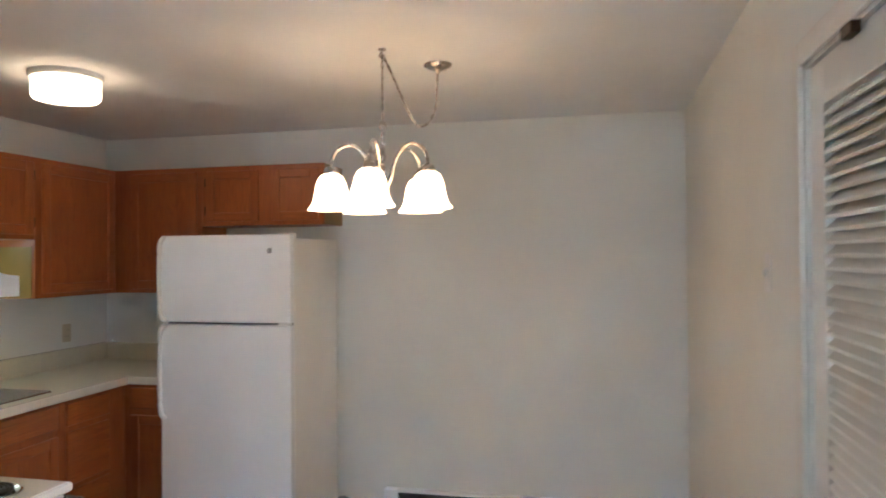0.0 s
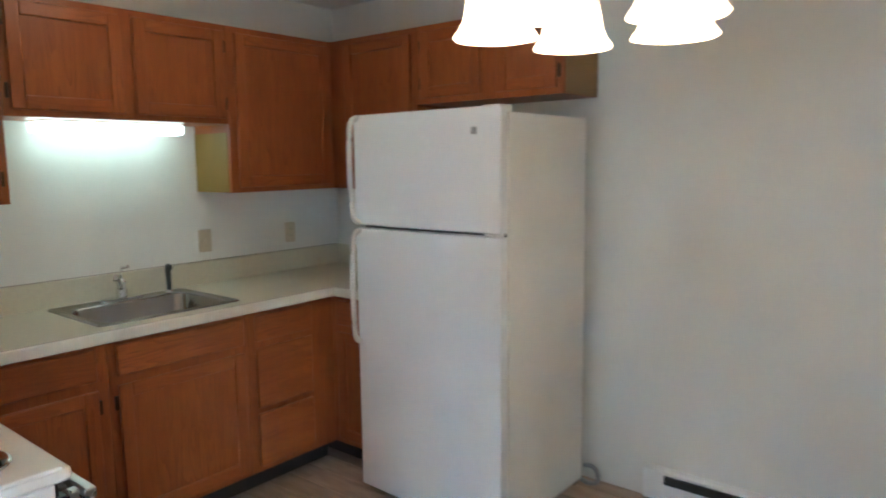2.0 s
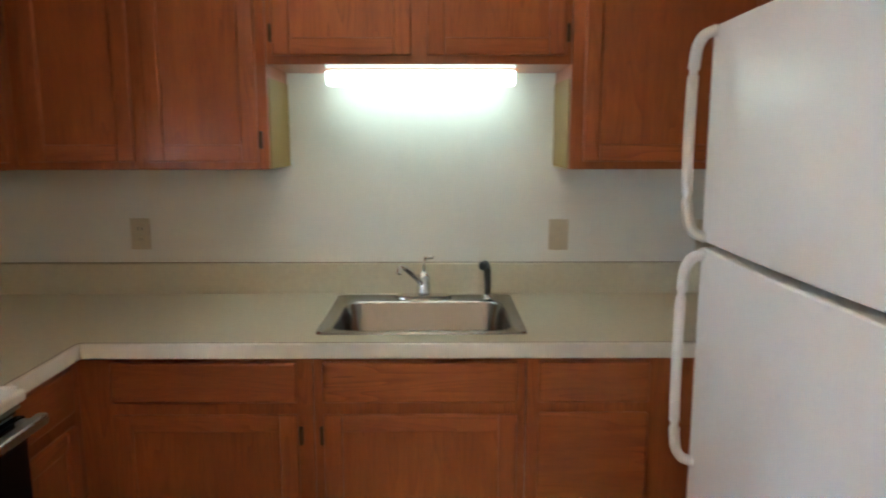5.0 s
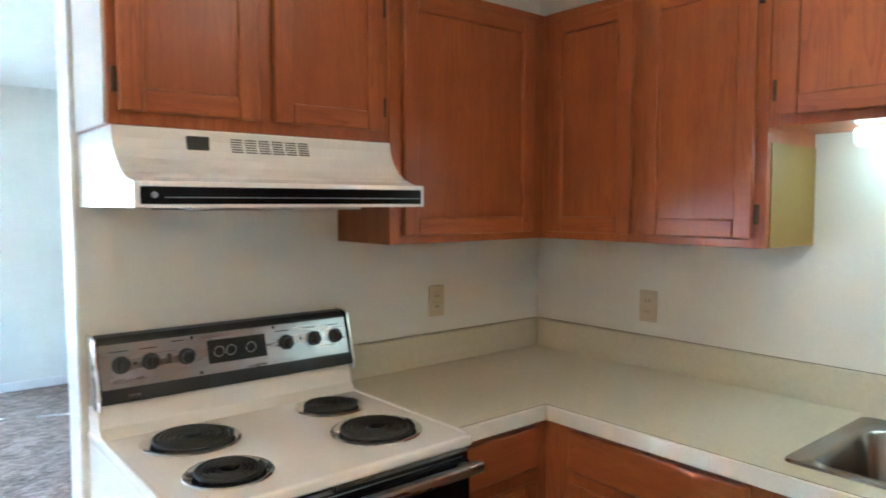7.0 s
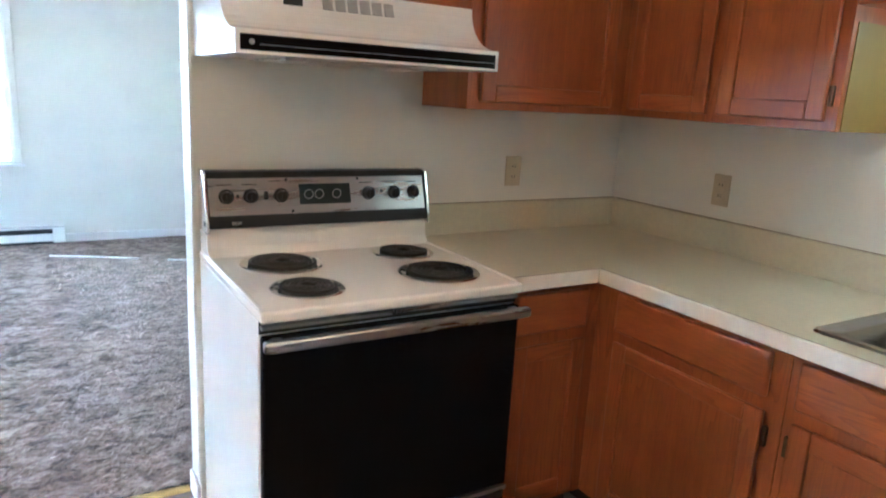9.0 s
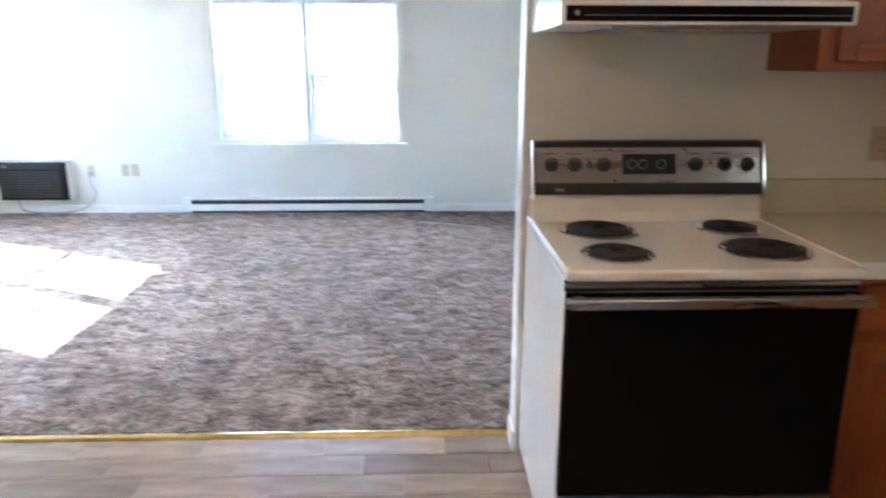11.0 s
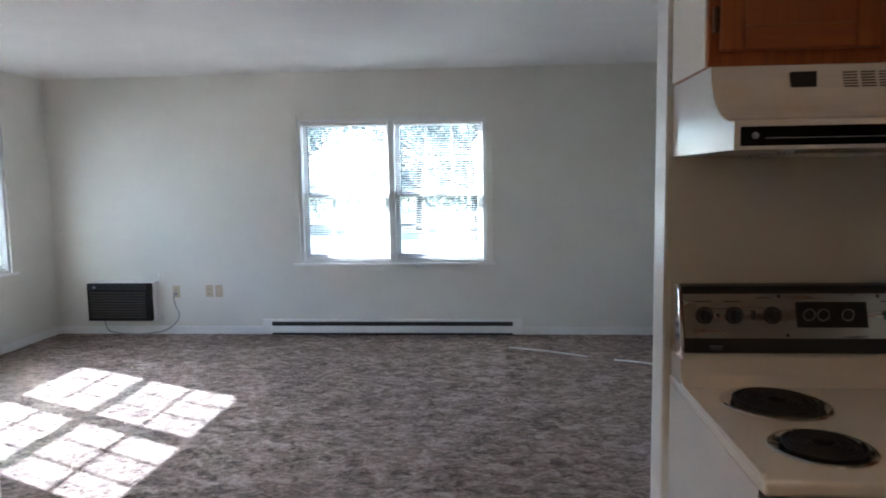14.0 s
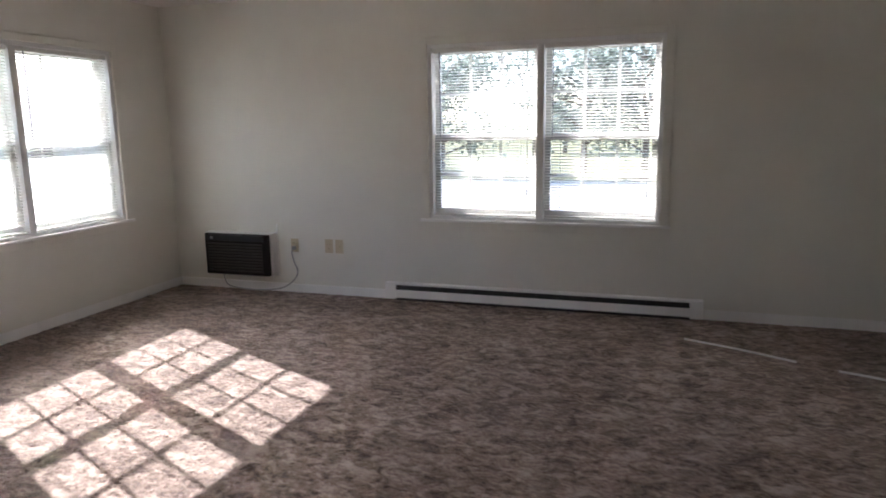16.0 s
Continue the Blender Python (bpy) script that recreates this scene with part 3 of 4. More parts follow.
# tap and spray
FX, FY = 1.655, -1.60
tap = thing("kitchen_faucet", (FX, FY, CT + 0.003), "chrome single-lever kitchen faucet on a flat base plate", "faucet")
bm = bmesh.new()
v = [bm.verts.new((FX + 0.028 * math.cos(a) , FY + (0.1 if math.cos(a - math.pi / 2) > 0 else -0.1) * abs(math.sin(a)) ** 0.5, CT + z))
     for z in (0.003, 0.015) for a in [2 * math.pi * k / 24 for k in range(24)]]
for k in range(24):
    bm.faces.new((v[k], v[(k + 1) % 24], v[24 + (k + 1) % 24], v[24 + k]))
bm.faces.new(v[24:])
part(tap, "base_plate", bm, M_CHROME, smooth=False)
bm = bmesh.new()
lathe(bm, [(0.026, 0.012), (0.024, 0.05), (0.021, 0.06), (0.022, 0.085), (0.014, 0.1), (0.0, 0.102)], (FX, FY, CT), 20)
part(tap, "body", bm, M_CHROME, smooth=True)
bm = bmesh.new()
tube(bm, smoothpath([(FX, FY, CT + 0.05), (FX - 0.035, FY + 0.024, CT + 0.082), (FX - 0.085, FY + 0.058, CT + 0.125), (FX - 0.112, FY + 0.076, CT + 0.134), (FX - 0.124, FY + 0.084, CT + 0.115)]), lambda t: 0.013 - 0.003 * t, 10)
part(tap, "spout", bm, M_CHROME, smooth=True)
bm = bmesh.new()
tube(bm, [(FX, FY, CT + 0.095), (FX + 0.004, FY, CT + 0.13), (FX + 0.002, FY - 0.006, CT + 0.15), (FX - 0.012, FY - 0.035, CT + 0.155)], 0.007, 8)
part(tap, "lever", bm, M_CHROME, smooth=True)
spray = thing("sink_sprayer", (FX, -1.83, CT + 0.003), "black side sprayer in a chrome collar", "sprayer")
bm = bmesh.new()
lathe(bm, [(0.022, 0.003), (0.02, 0.012), (0.012, 0.018), (0.0, 0.018)], (FX, -1.83, CT), 16)
part(spray, "collar", bm, M_CHROME, smooth=True)
bm = bmesh.new()
tube(bm, smoothpath([(FX, -1.83, CT + 0.015), (FX, -1.83, CT + 0.07), (FX - 0.002, -1.828, CT + 0.11), (FX - 0.02, -1.82, CT + 0.13), (FX - 0.045, -1.81, CT + 0.128)]), lambda t: 0.011 + 0.005 * t, 10)
part(spray, "head", bm, M_BLACK, smooth=True)

# lamp under the cabinet
tube_lamp = thing("under_cabinet_light", (1.64, -1.595, 1.72), "lit white fluorescent light under the wall cabinet", "lamp")
part(tube_lamp, "housing", B((1.59, 1.69, -1.905, -1.285, 1.712, 1.7195)), M_WHITEPL, 0.002)
bm = bmesh.new()
prism(bm, [(1.578, 1.7115), (1.58, 1.68), (1.592, 1.671), (1.61, 1.667), (1.665, 1.667), (1.683, 1.671), (1.695, 1.68), (1.697, 1.7115)], -1.914, -1.276, "y")
part(tube_lamp, "diffuser", bm, M_TUBE, 0.004)


# outlets
def wall_plate(side, u, z, label, sockets=True, mat=None, width=0.072, wallx=None, name="wall_outlet", category="outlet"):
    mat = mat or M_IVORY
    n0 = 0.0005

    def wb(a, b, c, d, e, f):
        if side in ("sink", "stove", "fridge"):
            return wallbox(side, a, b, c, d, e, f)
        if side == "front":
            return (a, b, YW - d, YW - c, e, f)
        if side == "right":
            return (XR - d, XR - c, a, b, e, f)
        return (XC + c, XC + d, a, b, e, f)
    c = wb(u - 0.01, u + 0.01, 0, 0.01, z, z)
    root = thing(name, ((c[0] + c[1]) / 2, (c[2] + c[3]) / 2, z), label, category, "wall plates")
    part(root, "plate", B(wb(u - width / 2, u + width / 2, n0, 0.006, z - 0.058, z + 0.058)), mat, 0.002)
    if sockets:
        part(root, "socket", B(wb(u - 0.017, u + 0.017, 0.006, 0.0085, z + 0.006, z + 0.034), wb(u - 0.017, u + 0.017, 0.006, 0.0085, z - 0.034, z - 0.006)), mat, 0.002)
        slots = [wb(u + s, u + s + 0.003, 0.0085, 0.009, z + o - 0.006, z + o + 0.004) for s in (-0.008, 0.005) for o in (0.021, -0.019)]
        part(root, "slot", B(*slots), M_BLACK)
    else:
        part(root, "toggle", B(wb(u - 0.006, u + 0.006, 0.006, 0.017, z - 0.012, z + 0.01)), mat, 0.002)
    return root


wall_plate("stove", 1.20, 1.15, "ivory plastic outlet plate above the counter")
wall_plate("sink", -0.548, 1.14, "ivory plastic outlet plate above the counter")
wall_plate("sink", -2.10, 1.135, "ivory plastic switch plate above the counter", sockets=False)
wall_plate("sink", -2.65, 1.133, "ivory plastic outlet plate above the counter")
wall_plate("front", -3.53, 0.42, "ivory plastic outlet plate with a cord plugged in")
wall_plate("front", -3.205, 0.425, "ivory plastic outlet plate near the floor")
wall_plate("front", -3.11, 0.425, "ivory plastic cable plate near the floor", sockets=False)
wall_plate("right", 4.27, 0.42, "white plastic outlet plate near the floor", mat=M_WHITEPL)
wall_plate("closet", -1.04, 1.55, "white plastic light switch plate on the wall", sockets=False, mat=M_WHITEPL, name="light_switch", category="switch")

# ---------- stove ----------
stove = thing("electric_stove", (0.38, -0.35, 0), "white electric coil stove with a black glass oven door", "stove")
SF = -0.655
part(stove, "body", B((0.003, 0.757, SF, -0.004, 0.03, 0.885)), M_ENAMEL, 0.004)
bm = bmesh.new()
box(bm, 0.0, 0.762, -0.69, -0.003, 0.885, 0.915)
part(stove, "cooktop", bm, M_ALMOND, 0.009, seg=3)
part(stove, "side_lip", B((0.0005, 0.012, -0.67, -0.12, 0.912, 0.921), (0.75, 0.7615, -0.67, -0.12, 0.912, 0.921)), M_ALMOND, 0.003)
bm = bmesh.new()
prism(bm, [(-0.135, 0.914), (-0.11, 0.94), (-0.1, 1.0), (-0.01, 1.0), (-0.01, 0.914)], 0.004, 0.758, "x")
part(stove, "riser", bm, M_ALMOND, 0.003)
bm = bmesh.new()
prism(bm, [(-0.118, 1.0), (-0.112, 1.032), (-0.075, 1.155), (-0.06, 1.166), (-0.012, 1.166), (-0.012, 1.0)], 0.01, 0.752, "x")
guard = part(stove, "backguard", bm, M_BLACK, 0.002)


def slope(z, out=0.0):
    """The y of the control panel's leaning face."""
    return -0.112 + (z - 1.032) * (0.037 / 0.123) - out


def slab(bm, x0, x1, z0, z1, out):
    prism(bm, [(slope(z0, -0.002), z0), (slope(z0, out), z0), (slope(z1, out), z1), (slope(z1, -0.002), z1)], x0, x1, "x")


bm = bmesh.new()
slab(bm, 0.014, 0.748, 1.038, 1.148, 0.002)
part(guard, "control_panel", bm, M_STEEL, 0.0006)
bm = bmesh.new()
prism(bm, [(-0.124, 0.985), (-0.124, 1.02), (-0.086, 1.165), (-0.064, 1.172), (-0.01, 1.172), (-0.01, 0.985)], 0.0, 0.0095, "x")
prism(bm, [(-0.124, 0.985), (-0.124, 1.02), (-0.086, 1.165), (-0.064, 1.172), (-0.01, 1.172), (-0.01, 0.985)], 0.7525, 0.762, "x")
part(guard, "end_cap", bm, M_CHROME, 0.003)
bm = bmesh.new()
slab(bm, 0.295, 0.47, 1.065, 1.128, 0.004)
part(guard, "clock_window", bm, M_DISPLAY, 0.001, label="dark clock and timer window")
bm = bmesh.new()
for cx in (0.325, 0.36, 0.42):
    lathe(bm, [(0.016, 0.0), (0.0145, -0.0015), (0.013, 0.0)], (cx, slope(1.097, 0.0095), 1.097), 20, "y")
part(guard, "dial_ring", bm, M_GREY, smooth=True)
for kx in (0.065, 0.14, 0.235, 0.535, 0.63, 0.705):
    bm = bmesh.new()
    lathe(bm, [(0.023, 0.004), (0.023, -0.006), (0.018, -0.008), (0.016, -0.022), (0.014, -0.024), (0.0, -0.024)], (kx, slope(1.095, 0.002), 1.095), 20, "y")
    box(bm, kx - 0.0035, kx + 0.0035, slope(1.095, 0.029), slope(1.095, 0.022), 1.079, 1.111)
    part(guard, "knob", bm, M_BLACK, smooth=False)
bm = bmesh.new()
slab(bm, 0.182, 0.194, 1.085, 1.108, 0.007)
part(guard, "switch", bm, M_BLACK, 0.001)
bm = bmesh.new()
for a, b, z in ((0.04, 0.085, 1.128), (0.115, 0.16, 1.128), (0.2, 0.235, 1.137), (0.505, 0.55, 1.128), (0.6, 0.64, 1.128), (0.68, 0.72, 1.128)):
    slab(bm, a, b, z, z + 0.0025, 0.0028)
for a, z in ((0.1, 1.095), (0.255, 1.142), (0.585, 1.1), (0.27, 1.046), (0.5, 1.142)):
    slab(bm, a - 0.004, a + 0.004, z - 0.004, z + 0.004, 0.003)
part(guard, "print", bm, M_BLACK)
bm = bmesh.new()
box(bm, 0.075, 0.105, -0.1215, -0.1195, 1.01, 1.02)
part(guard, "emblem", bm, M_STEEL)


def burner(cx, cy, r):
    root = part(stove, "burner", bmesh_bowl(cx, cy, r), M_CHROME, smooth=True, label="chrome drip bowl with black coil")
    b = bmesh.new()
    turns = 6 if r > 0.1 else 5
    pts = []
    for k in range(turns * 26 + 1):
        a = 2 * math.pi * k / 26
        rad = 0.018 + (r - 0.03) * k / (turns * 26)
        pts.append((cx + rad * math.cos(a), cy + rad * math.sin(a), CT + 0.008))
    tube(b, pts, 0.0056, 6)
    part(root, "coil", b, M_COIL, smooth=True)


def bmesh_bowl(cx, cy, r):
    b = bmesh.new()
    lathe(b, [(r + 0.012, 0.0015), (r + 0.009, 0.005), (r + 0.002, 0.004), (r - 0.004, 0.0015), (r * 0.6, 0.0008), (0.0, 0.0006)], (cx, cy, CT), 36)
    return b


burner(0.185, -0.262, 0.111)
burner(0.17, -0.53, 0.088)
burner(0.60, -0.24, 0.09)
burner(0.588, -0.5, 0.111)
part(stove, "vent_trim", B((0.006, 0.35, -0.678, -0.656, 0.866, 0.875), (0.36, 0.756, -0.675, -0.656, 0.868, 0.877)), M_STEEL, 0.002)
part(stove, "vent_gap", B((0.004, 0.758, -0.66, -0.654, 0.852, 0.884)), M_BLACK)
door = part(stove, "oven_door", B((0.006, 0.756, -0.685, SF - 0.001, 0.275, 0.850)), M_BLACKGLASS, 0.006)
bm = bmesh.new()
box(bm, -0.002, 0.764, -0.735, -0.708, 0.827, 0.854)
box(bm, 0.02, 0.05, -0.712, -0.684, 0.83, 0.85)
box(bm, 0.71, 0.74, -0.712, -0.684, 0.83, 0.85)
part(door, "handle", bm, M_STEEL, 0.006, seg=3)
part(door, "window", B((0.13, 0.63, -0.6865, -0.685, 0.41, 0.70)), M_BLACKGLASS)
part(stove, "drawer", B((0.006, 0.756, -0.682, SF - 0.001, 0.075, 0.255)), M_BLACKGLASS, 0.005)
part(stove, "drawer_trim", B((0.004, 0.758, -0.688, SF - 0.001, 0.2555, 0.270)), M_STEEL, 0.002)
part(stove, "plinth", B((0.02, 0.74, -0.62, -0.02, 0.0, 0.03)), M_BLACK)

# ---------- range hood ----------
hood = thing("range_hood", (0.38, -0.25, 1.505), "white enamel range hood with a black front strip", "range hood")
bm = bmesh.new()
curve = [(-0.322, 1.692)]
for k in range(9):
    a = radians(90 * k / 8)
    curve.append((-0.325 - 0.157 * (1 - math.cos(a)), 1.688 - 0.125 * math.sin(a)))
curve += [(-0.484, 1.562), (-0.484, 1.505), (-0.004, 1.505), (-0.004, 1.69)]
prism(bm, curve, 0.0, 0.762, "x")
part(hood, "shell", bm, M_ENAMEL, 0.0015)
part(hood, "front_strip", B((0.012, 0.75, -0.4865, -0.483, 1.513, 1.551)), M_BLACKGLASS, 0.0008)
part(hood, "strip_line", B((0.06, 0.745, -0.4875, -0.4864, 1.527, 1.5285)), M_GREY)
bm = bmesh.new()
lathe(bm, [(0.007, 0.0), (0.0055, -0.0012), (0.0, -0.0012)], (0.04, -0.4866, 1.533), 16, "y")
part(hood, "badge", bm, M_GREY, smooth=True)


def hood_face(z):
    """The y of the hood's curved front at height z."""
    return -0.325 - 0.157 * (1 - math.cos(math.asin((1.688 - z) / 0.125)))


part(hood, "switch", B((0.165, 0.218, hood_face(1.65) - 0.006, hood_face(1.65) + 0.012, 1.642, 1.675)), M_BLACK, 0.002)
bm = bmesh.new()
for g in range(6):
    for k in range(6):
        z = 1.64 + k * 0.0062
        y = hood_face(z) - 0.0012
        box(bm, 0.275 + g * 0.037, 0.304 + g * 0.037, y - 0.001, y + 0.004, z, z + 0.003)
part(hood, "vent_slots", bm, M_GASKET)
part(hood, "filter", B((0.15, 0.61, -0.4, -0.1, 1.498, 1.5055)), M_STEEL, 0.002)

# ---------- refrigerator ----------
FR0, FR1, FRY, FRT = 0.008, 0.795, -2.252, 1.735
fridge = thing("refrigerator", (0.39, -2.65, 0), "white top-freezer refrigerator with two doors", "refrigerator")
part(fridge, "body", B((FR0 + 0.004, FR1 - 0.004, YF + 0.085, FRY - 0.075, 0.03, FRT - 0.02)), M_FRSIDE, 0.006)
part(fridge, "gasket", B((FR0 + 0.015, FR1 - 0.015, FRY - 0.075, FRY - 0.06, 0.1, FRT - 0.02)), M_GASKET)


def fridge_door(z0, z1):
    b = bmesh.new()
    k = 10
    outline = [(FR0, FRY - 0.06)] + [(FR0 + (FR1 - FR0) * i / k, FRY - 0.012 + 0.012 * math.sin(math.pi * i / k)) for i in range(k + 1)] + [(FR1, FRY - 0.06)]
    prism(b, outline, z0, z1, "z")
    return part(fridge, "door", b, M_FRIDGE, 0.005)


def fridge_handle(leaf, z0, z1):
    b = bmesh.new()
    hx = FR1 - 0.024
    tube(b, smoothpath([(hx, FRY - 0.012, z0), (hx, FRY + 0.02, z0 + 0.018), (hx, FRY + 0.034, z0 + 0.07), (hx, FRY + 0.038, (z0 + z1) / 2),
                        (hx, FRY + 0.034, z1 - 0.07), (hx, FRY + 0.02, z1 - 0.018), (hx, FRY - 0.012, z1)]), 0.0125, 10)
    part(leaf, "handle", b, M_WHITEPL, smooth=True)


freezer = fridge_door(1.255, FRT)
fridge_handle(freezer, 1.265, 1.725)
lower = fridge_door(0.035, 1.24)
fridge_handle(lower, 0.72, 1.23)
part(freezer, "badge", B((0.115, 0.137, FRY - 0.007, FRY + 0.0005, 1.633, 1.66)), M_GREY, 0.001)
part(fridge, "hinge", B((FR0 + 0.012, FR0 + 0.075, FRY - 0.06, FRY - 0.008, 1.2415, 1.2535), (FR0 + 0.005, FR0 + 0.09, FRY - 0.1, FRY - 0.02, FRT - 0.02, FRT + 0.006)), M_WHITEPL, 0.003)
part(fridge, "grille", B((FR0 + 0.02, FR1 - 0.02, FRY - 0.09, FRY - 0.0765, 0.01, 0.03)), M_GASKET, 0.003)
part(fridge, "foot", B((FR0 + 0.03, FR0 + 0.07, YF + 0.08, YF + 0.12, 0, 0.032), (FR1 - 0.07, FR1 - 0.03, YF + 0.08, YF + 0.12, 0, 0.032),
                       (FR0 + 0.03, FR0 + 0.07, FRY - 0.14, FRY - 0.1, 0, 0.032), (FR1 - 0.07, FR1 - 0.03, FRY - 0.14, FRY - 0.1, 0, 0.032)), M_BLACK)
bm = bmesh.new()
tube(bm, smoothpath([(0.03, YF + 0.03, 0.07), (-0.01, YF + 0.03, 0.075), (-0.045, YF + 0.04, 0.055), (-0.055, YF + 0.06, 0.02), (-0.02, YF + 0.08, 0.012), (0.03, YF + 0.06, 0.012)]), 0.011, 8)
solid("power_cord", bm, M_GREY, "grey power cord behind the refrigerator", "cord", kind="thing", smooth=True)


# ---------- baseboard heaters ----------
def heater(x0, x1, wall, out, label):
    root = thing("baseboard_heater", ((x0 + x1) / 2, wall, 0), label, "heater", "baseboard heaters")
    s = out

    def bb(a, b, n0, n1, z0, z1):
        ys = sorted((wall + s * n0, wall + s * n1))
        return (a, b, ys[0], ys[1], z0, z1)
    b = bmesh.new()
    prof = [(0.001, 0.155), (0.03, 0.155), (0.044, 0.15), (0.044, 0.137), (0.02, 0.137), (0.02, 0.03), (0.001, 0.03)]
    prism(b, [(wall + s * n, z) for n, z in prof], x0, x1, "x")
    part(root, "back", b, M_TRIM)
    part(root, "front", B(bb(x0, x1, 0.055, 0.06, 0.034, 0.1)), M_TRIM, 0.002)
    part(root, "slot", B(bb(x0 + 0.08, x1 - 0.08, 0.0215, 0.05, 0.05, 0.1355)), M_BLACK)
    part(root, "end_cap", B(bb(x0, x0 + 0.09, 0.001, 0.064, 0.022, 0.157), bb(x1 - 0.09, x1, 0.001, 0.064, 0.022, 0.157)), M_TRIM, 0.004)
    part(root, "lower_slot", B(bb(x0 + 0.08, x1 - 0.08, 0.022, 0.05, 0.012, 0.04)), M_BLACK)
    return root


heater(-2.68, -0.24, YW, -1, "white electric baseboard heater below the window")
heater(-2.0, -0.28, YF, 1, "white electric baseboard heater on the kitchen wall")

# ---------- louvred closet door ----------
door1 = thing("door_1", (XC, (D0 + D1) / 2, 0), "closed cream louvred closet door with a brass knob", "door", kind="structure")
DX = XC - 0.045
part(door1, "stile", B((DX, DX + 0.035, D0, D0 + 0.1, 0.012, DZ), (DX, DX + 0.035, D1 - 0.1, D1, 0.012, DZ)), M_DOOR, 0.003)
part(door1, "rail", B((DX, DX + 0.0345, D0 + 0.1, D1 - 0.1, 0.012, 0.19), (DX, DX + 0.0345, D0 + 0.1, D1 - 0.1, 0.83, 0.955), (DX, DX + 0.0345, D0 + 0.1, D1 - 0.1, DZ - 0.105, DZ)), M_DOOR, 0.003)
bm = bmesh.new()
prism(bm, [(DX + 0.003, 0.018), (DX + 0.008, 0.020), (DX + 0.0338, -0.006), (DX + 0.0338, -0.0135), (DX + 0.027, -0.0135)], D0 + 0.1, D1 - 0.1, "y")
slat_mesh = finish("louvre", bm, M_DOOR, origin=(XC, (D0 + D1) / 2, 0))
for lo, hi in ((0.19, 0.83), (0.955, DZ - 0.105)):
    count = int((hi - lo) / 0.0285)
    for k in range(count):
        s = new("louvre", slat_mesh)
        s.parent = door1
        s.location = (0, 0, lo + 0.016 + (hi - lo - 0.03) * k / (count - 1))
part(door1, "backing", B((DX - 0.012, DX - 0.006, D0 + 0.05, D1 - 0.05, 0.1, DZ - 0.05)), M_DOOR)
bm = bmesh.new()
lathe(bm, [(0.03, 0.0), (0.03, 0.006), (0.014, 0.012), (0.012, 0.035), (0.022, 0.042), (0.027, 0.055), (0.024, 0.068), (0.012, 0.074), (0.0, 0.075)], (DX + 0.035, D0 + 0.062, 0.89), 24, "x")
part(door1, "knob", bm, M_BRASS, smooth=True, label="round brass knob")
for z in (0.23, 1.06, 1.90):
    bm = bmesh.new()
    lathe(bm, [(0.0, -0.048), (0.007, -0.048), (0.007, 0.048), (0.0, 0.048)], (XC + 0.004, D1 + 0.005, z), 10)
    box(bm, XC - 0.012, XC + 0.001, D1 - 0.014, D1 + 0.004, z - 0.044, z + 0.044)
    part(door1, "hinge", bm, M_HINGE)
bm = bmesh.new()
tube(bm, [(XC + 0.006, D1 + 0.006, 1.948), (XC + 0.03, D1 + 0.012, 1.946), (XC + 0.05, D1 + 0.035, 1.938)], 0.004, 6)
part(door1, "door_stop", bm, M_HINGE)
part(door1, "frame", B((XC - 0.12, XC - 0.002, D0 - 0.02, D0 - 0.003, 0, DZ + 0.02), (XC - 0.12, XC - 0.002, D1 + 0.003, D1 + 0.02, 0, DZ + 0.02),
                       (XC - 0.12, XC - 0.002, D0 - 0.003, D1 + 0.003, DZ + 0.003, DZ + 0.02)), M_DOOR)
part(door1, "casing", B((XC, XC + 0.014, D0 - 0.068, D0 - 0.008, 0, DZ + 0.07), (XC, XC + 0.014, D1 + 0.009, D1 + 0.069, 0, DZ + 0.07),
                        (XC, XC + 0.0135, D0 - 0.008, D1 + 0.009, DZ + 0.01, DZ + 0.07)), M_DOOR, 0.004)
part(door1, "latch", B((XC - 0.004, XC + 0.016, D0 + 0.3, D0 + 0.36, DZ - 0.02, DZ + 0.004)), M_HINGE, 0.002)


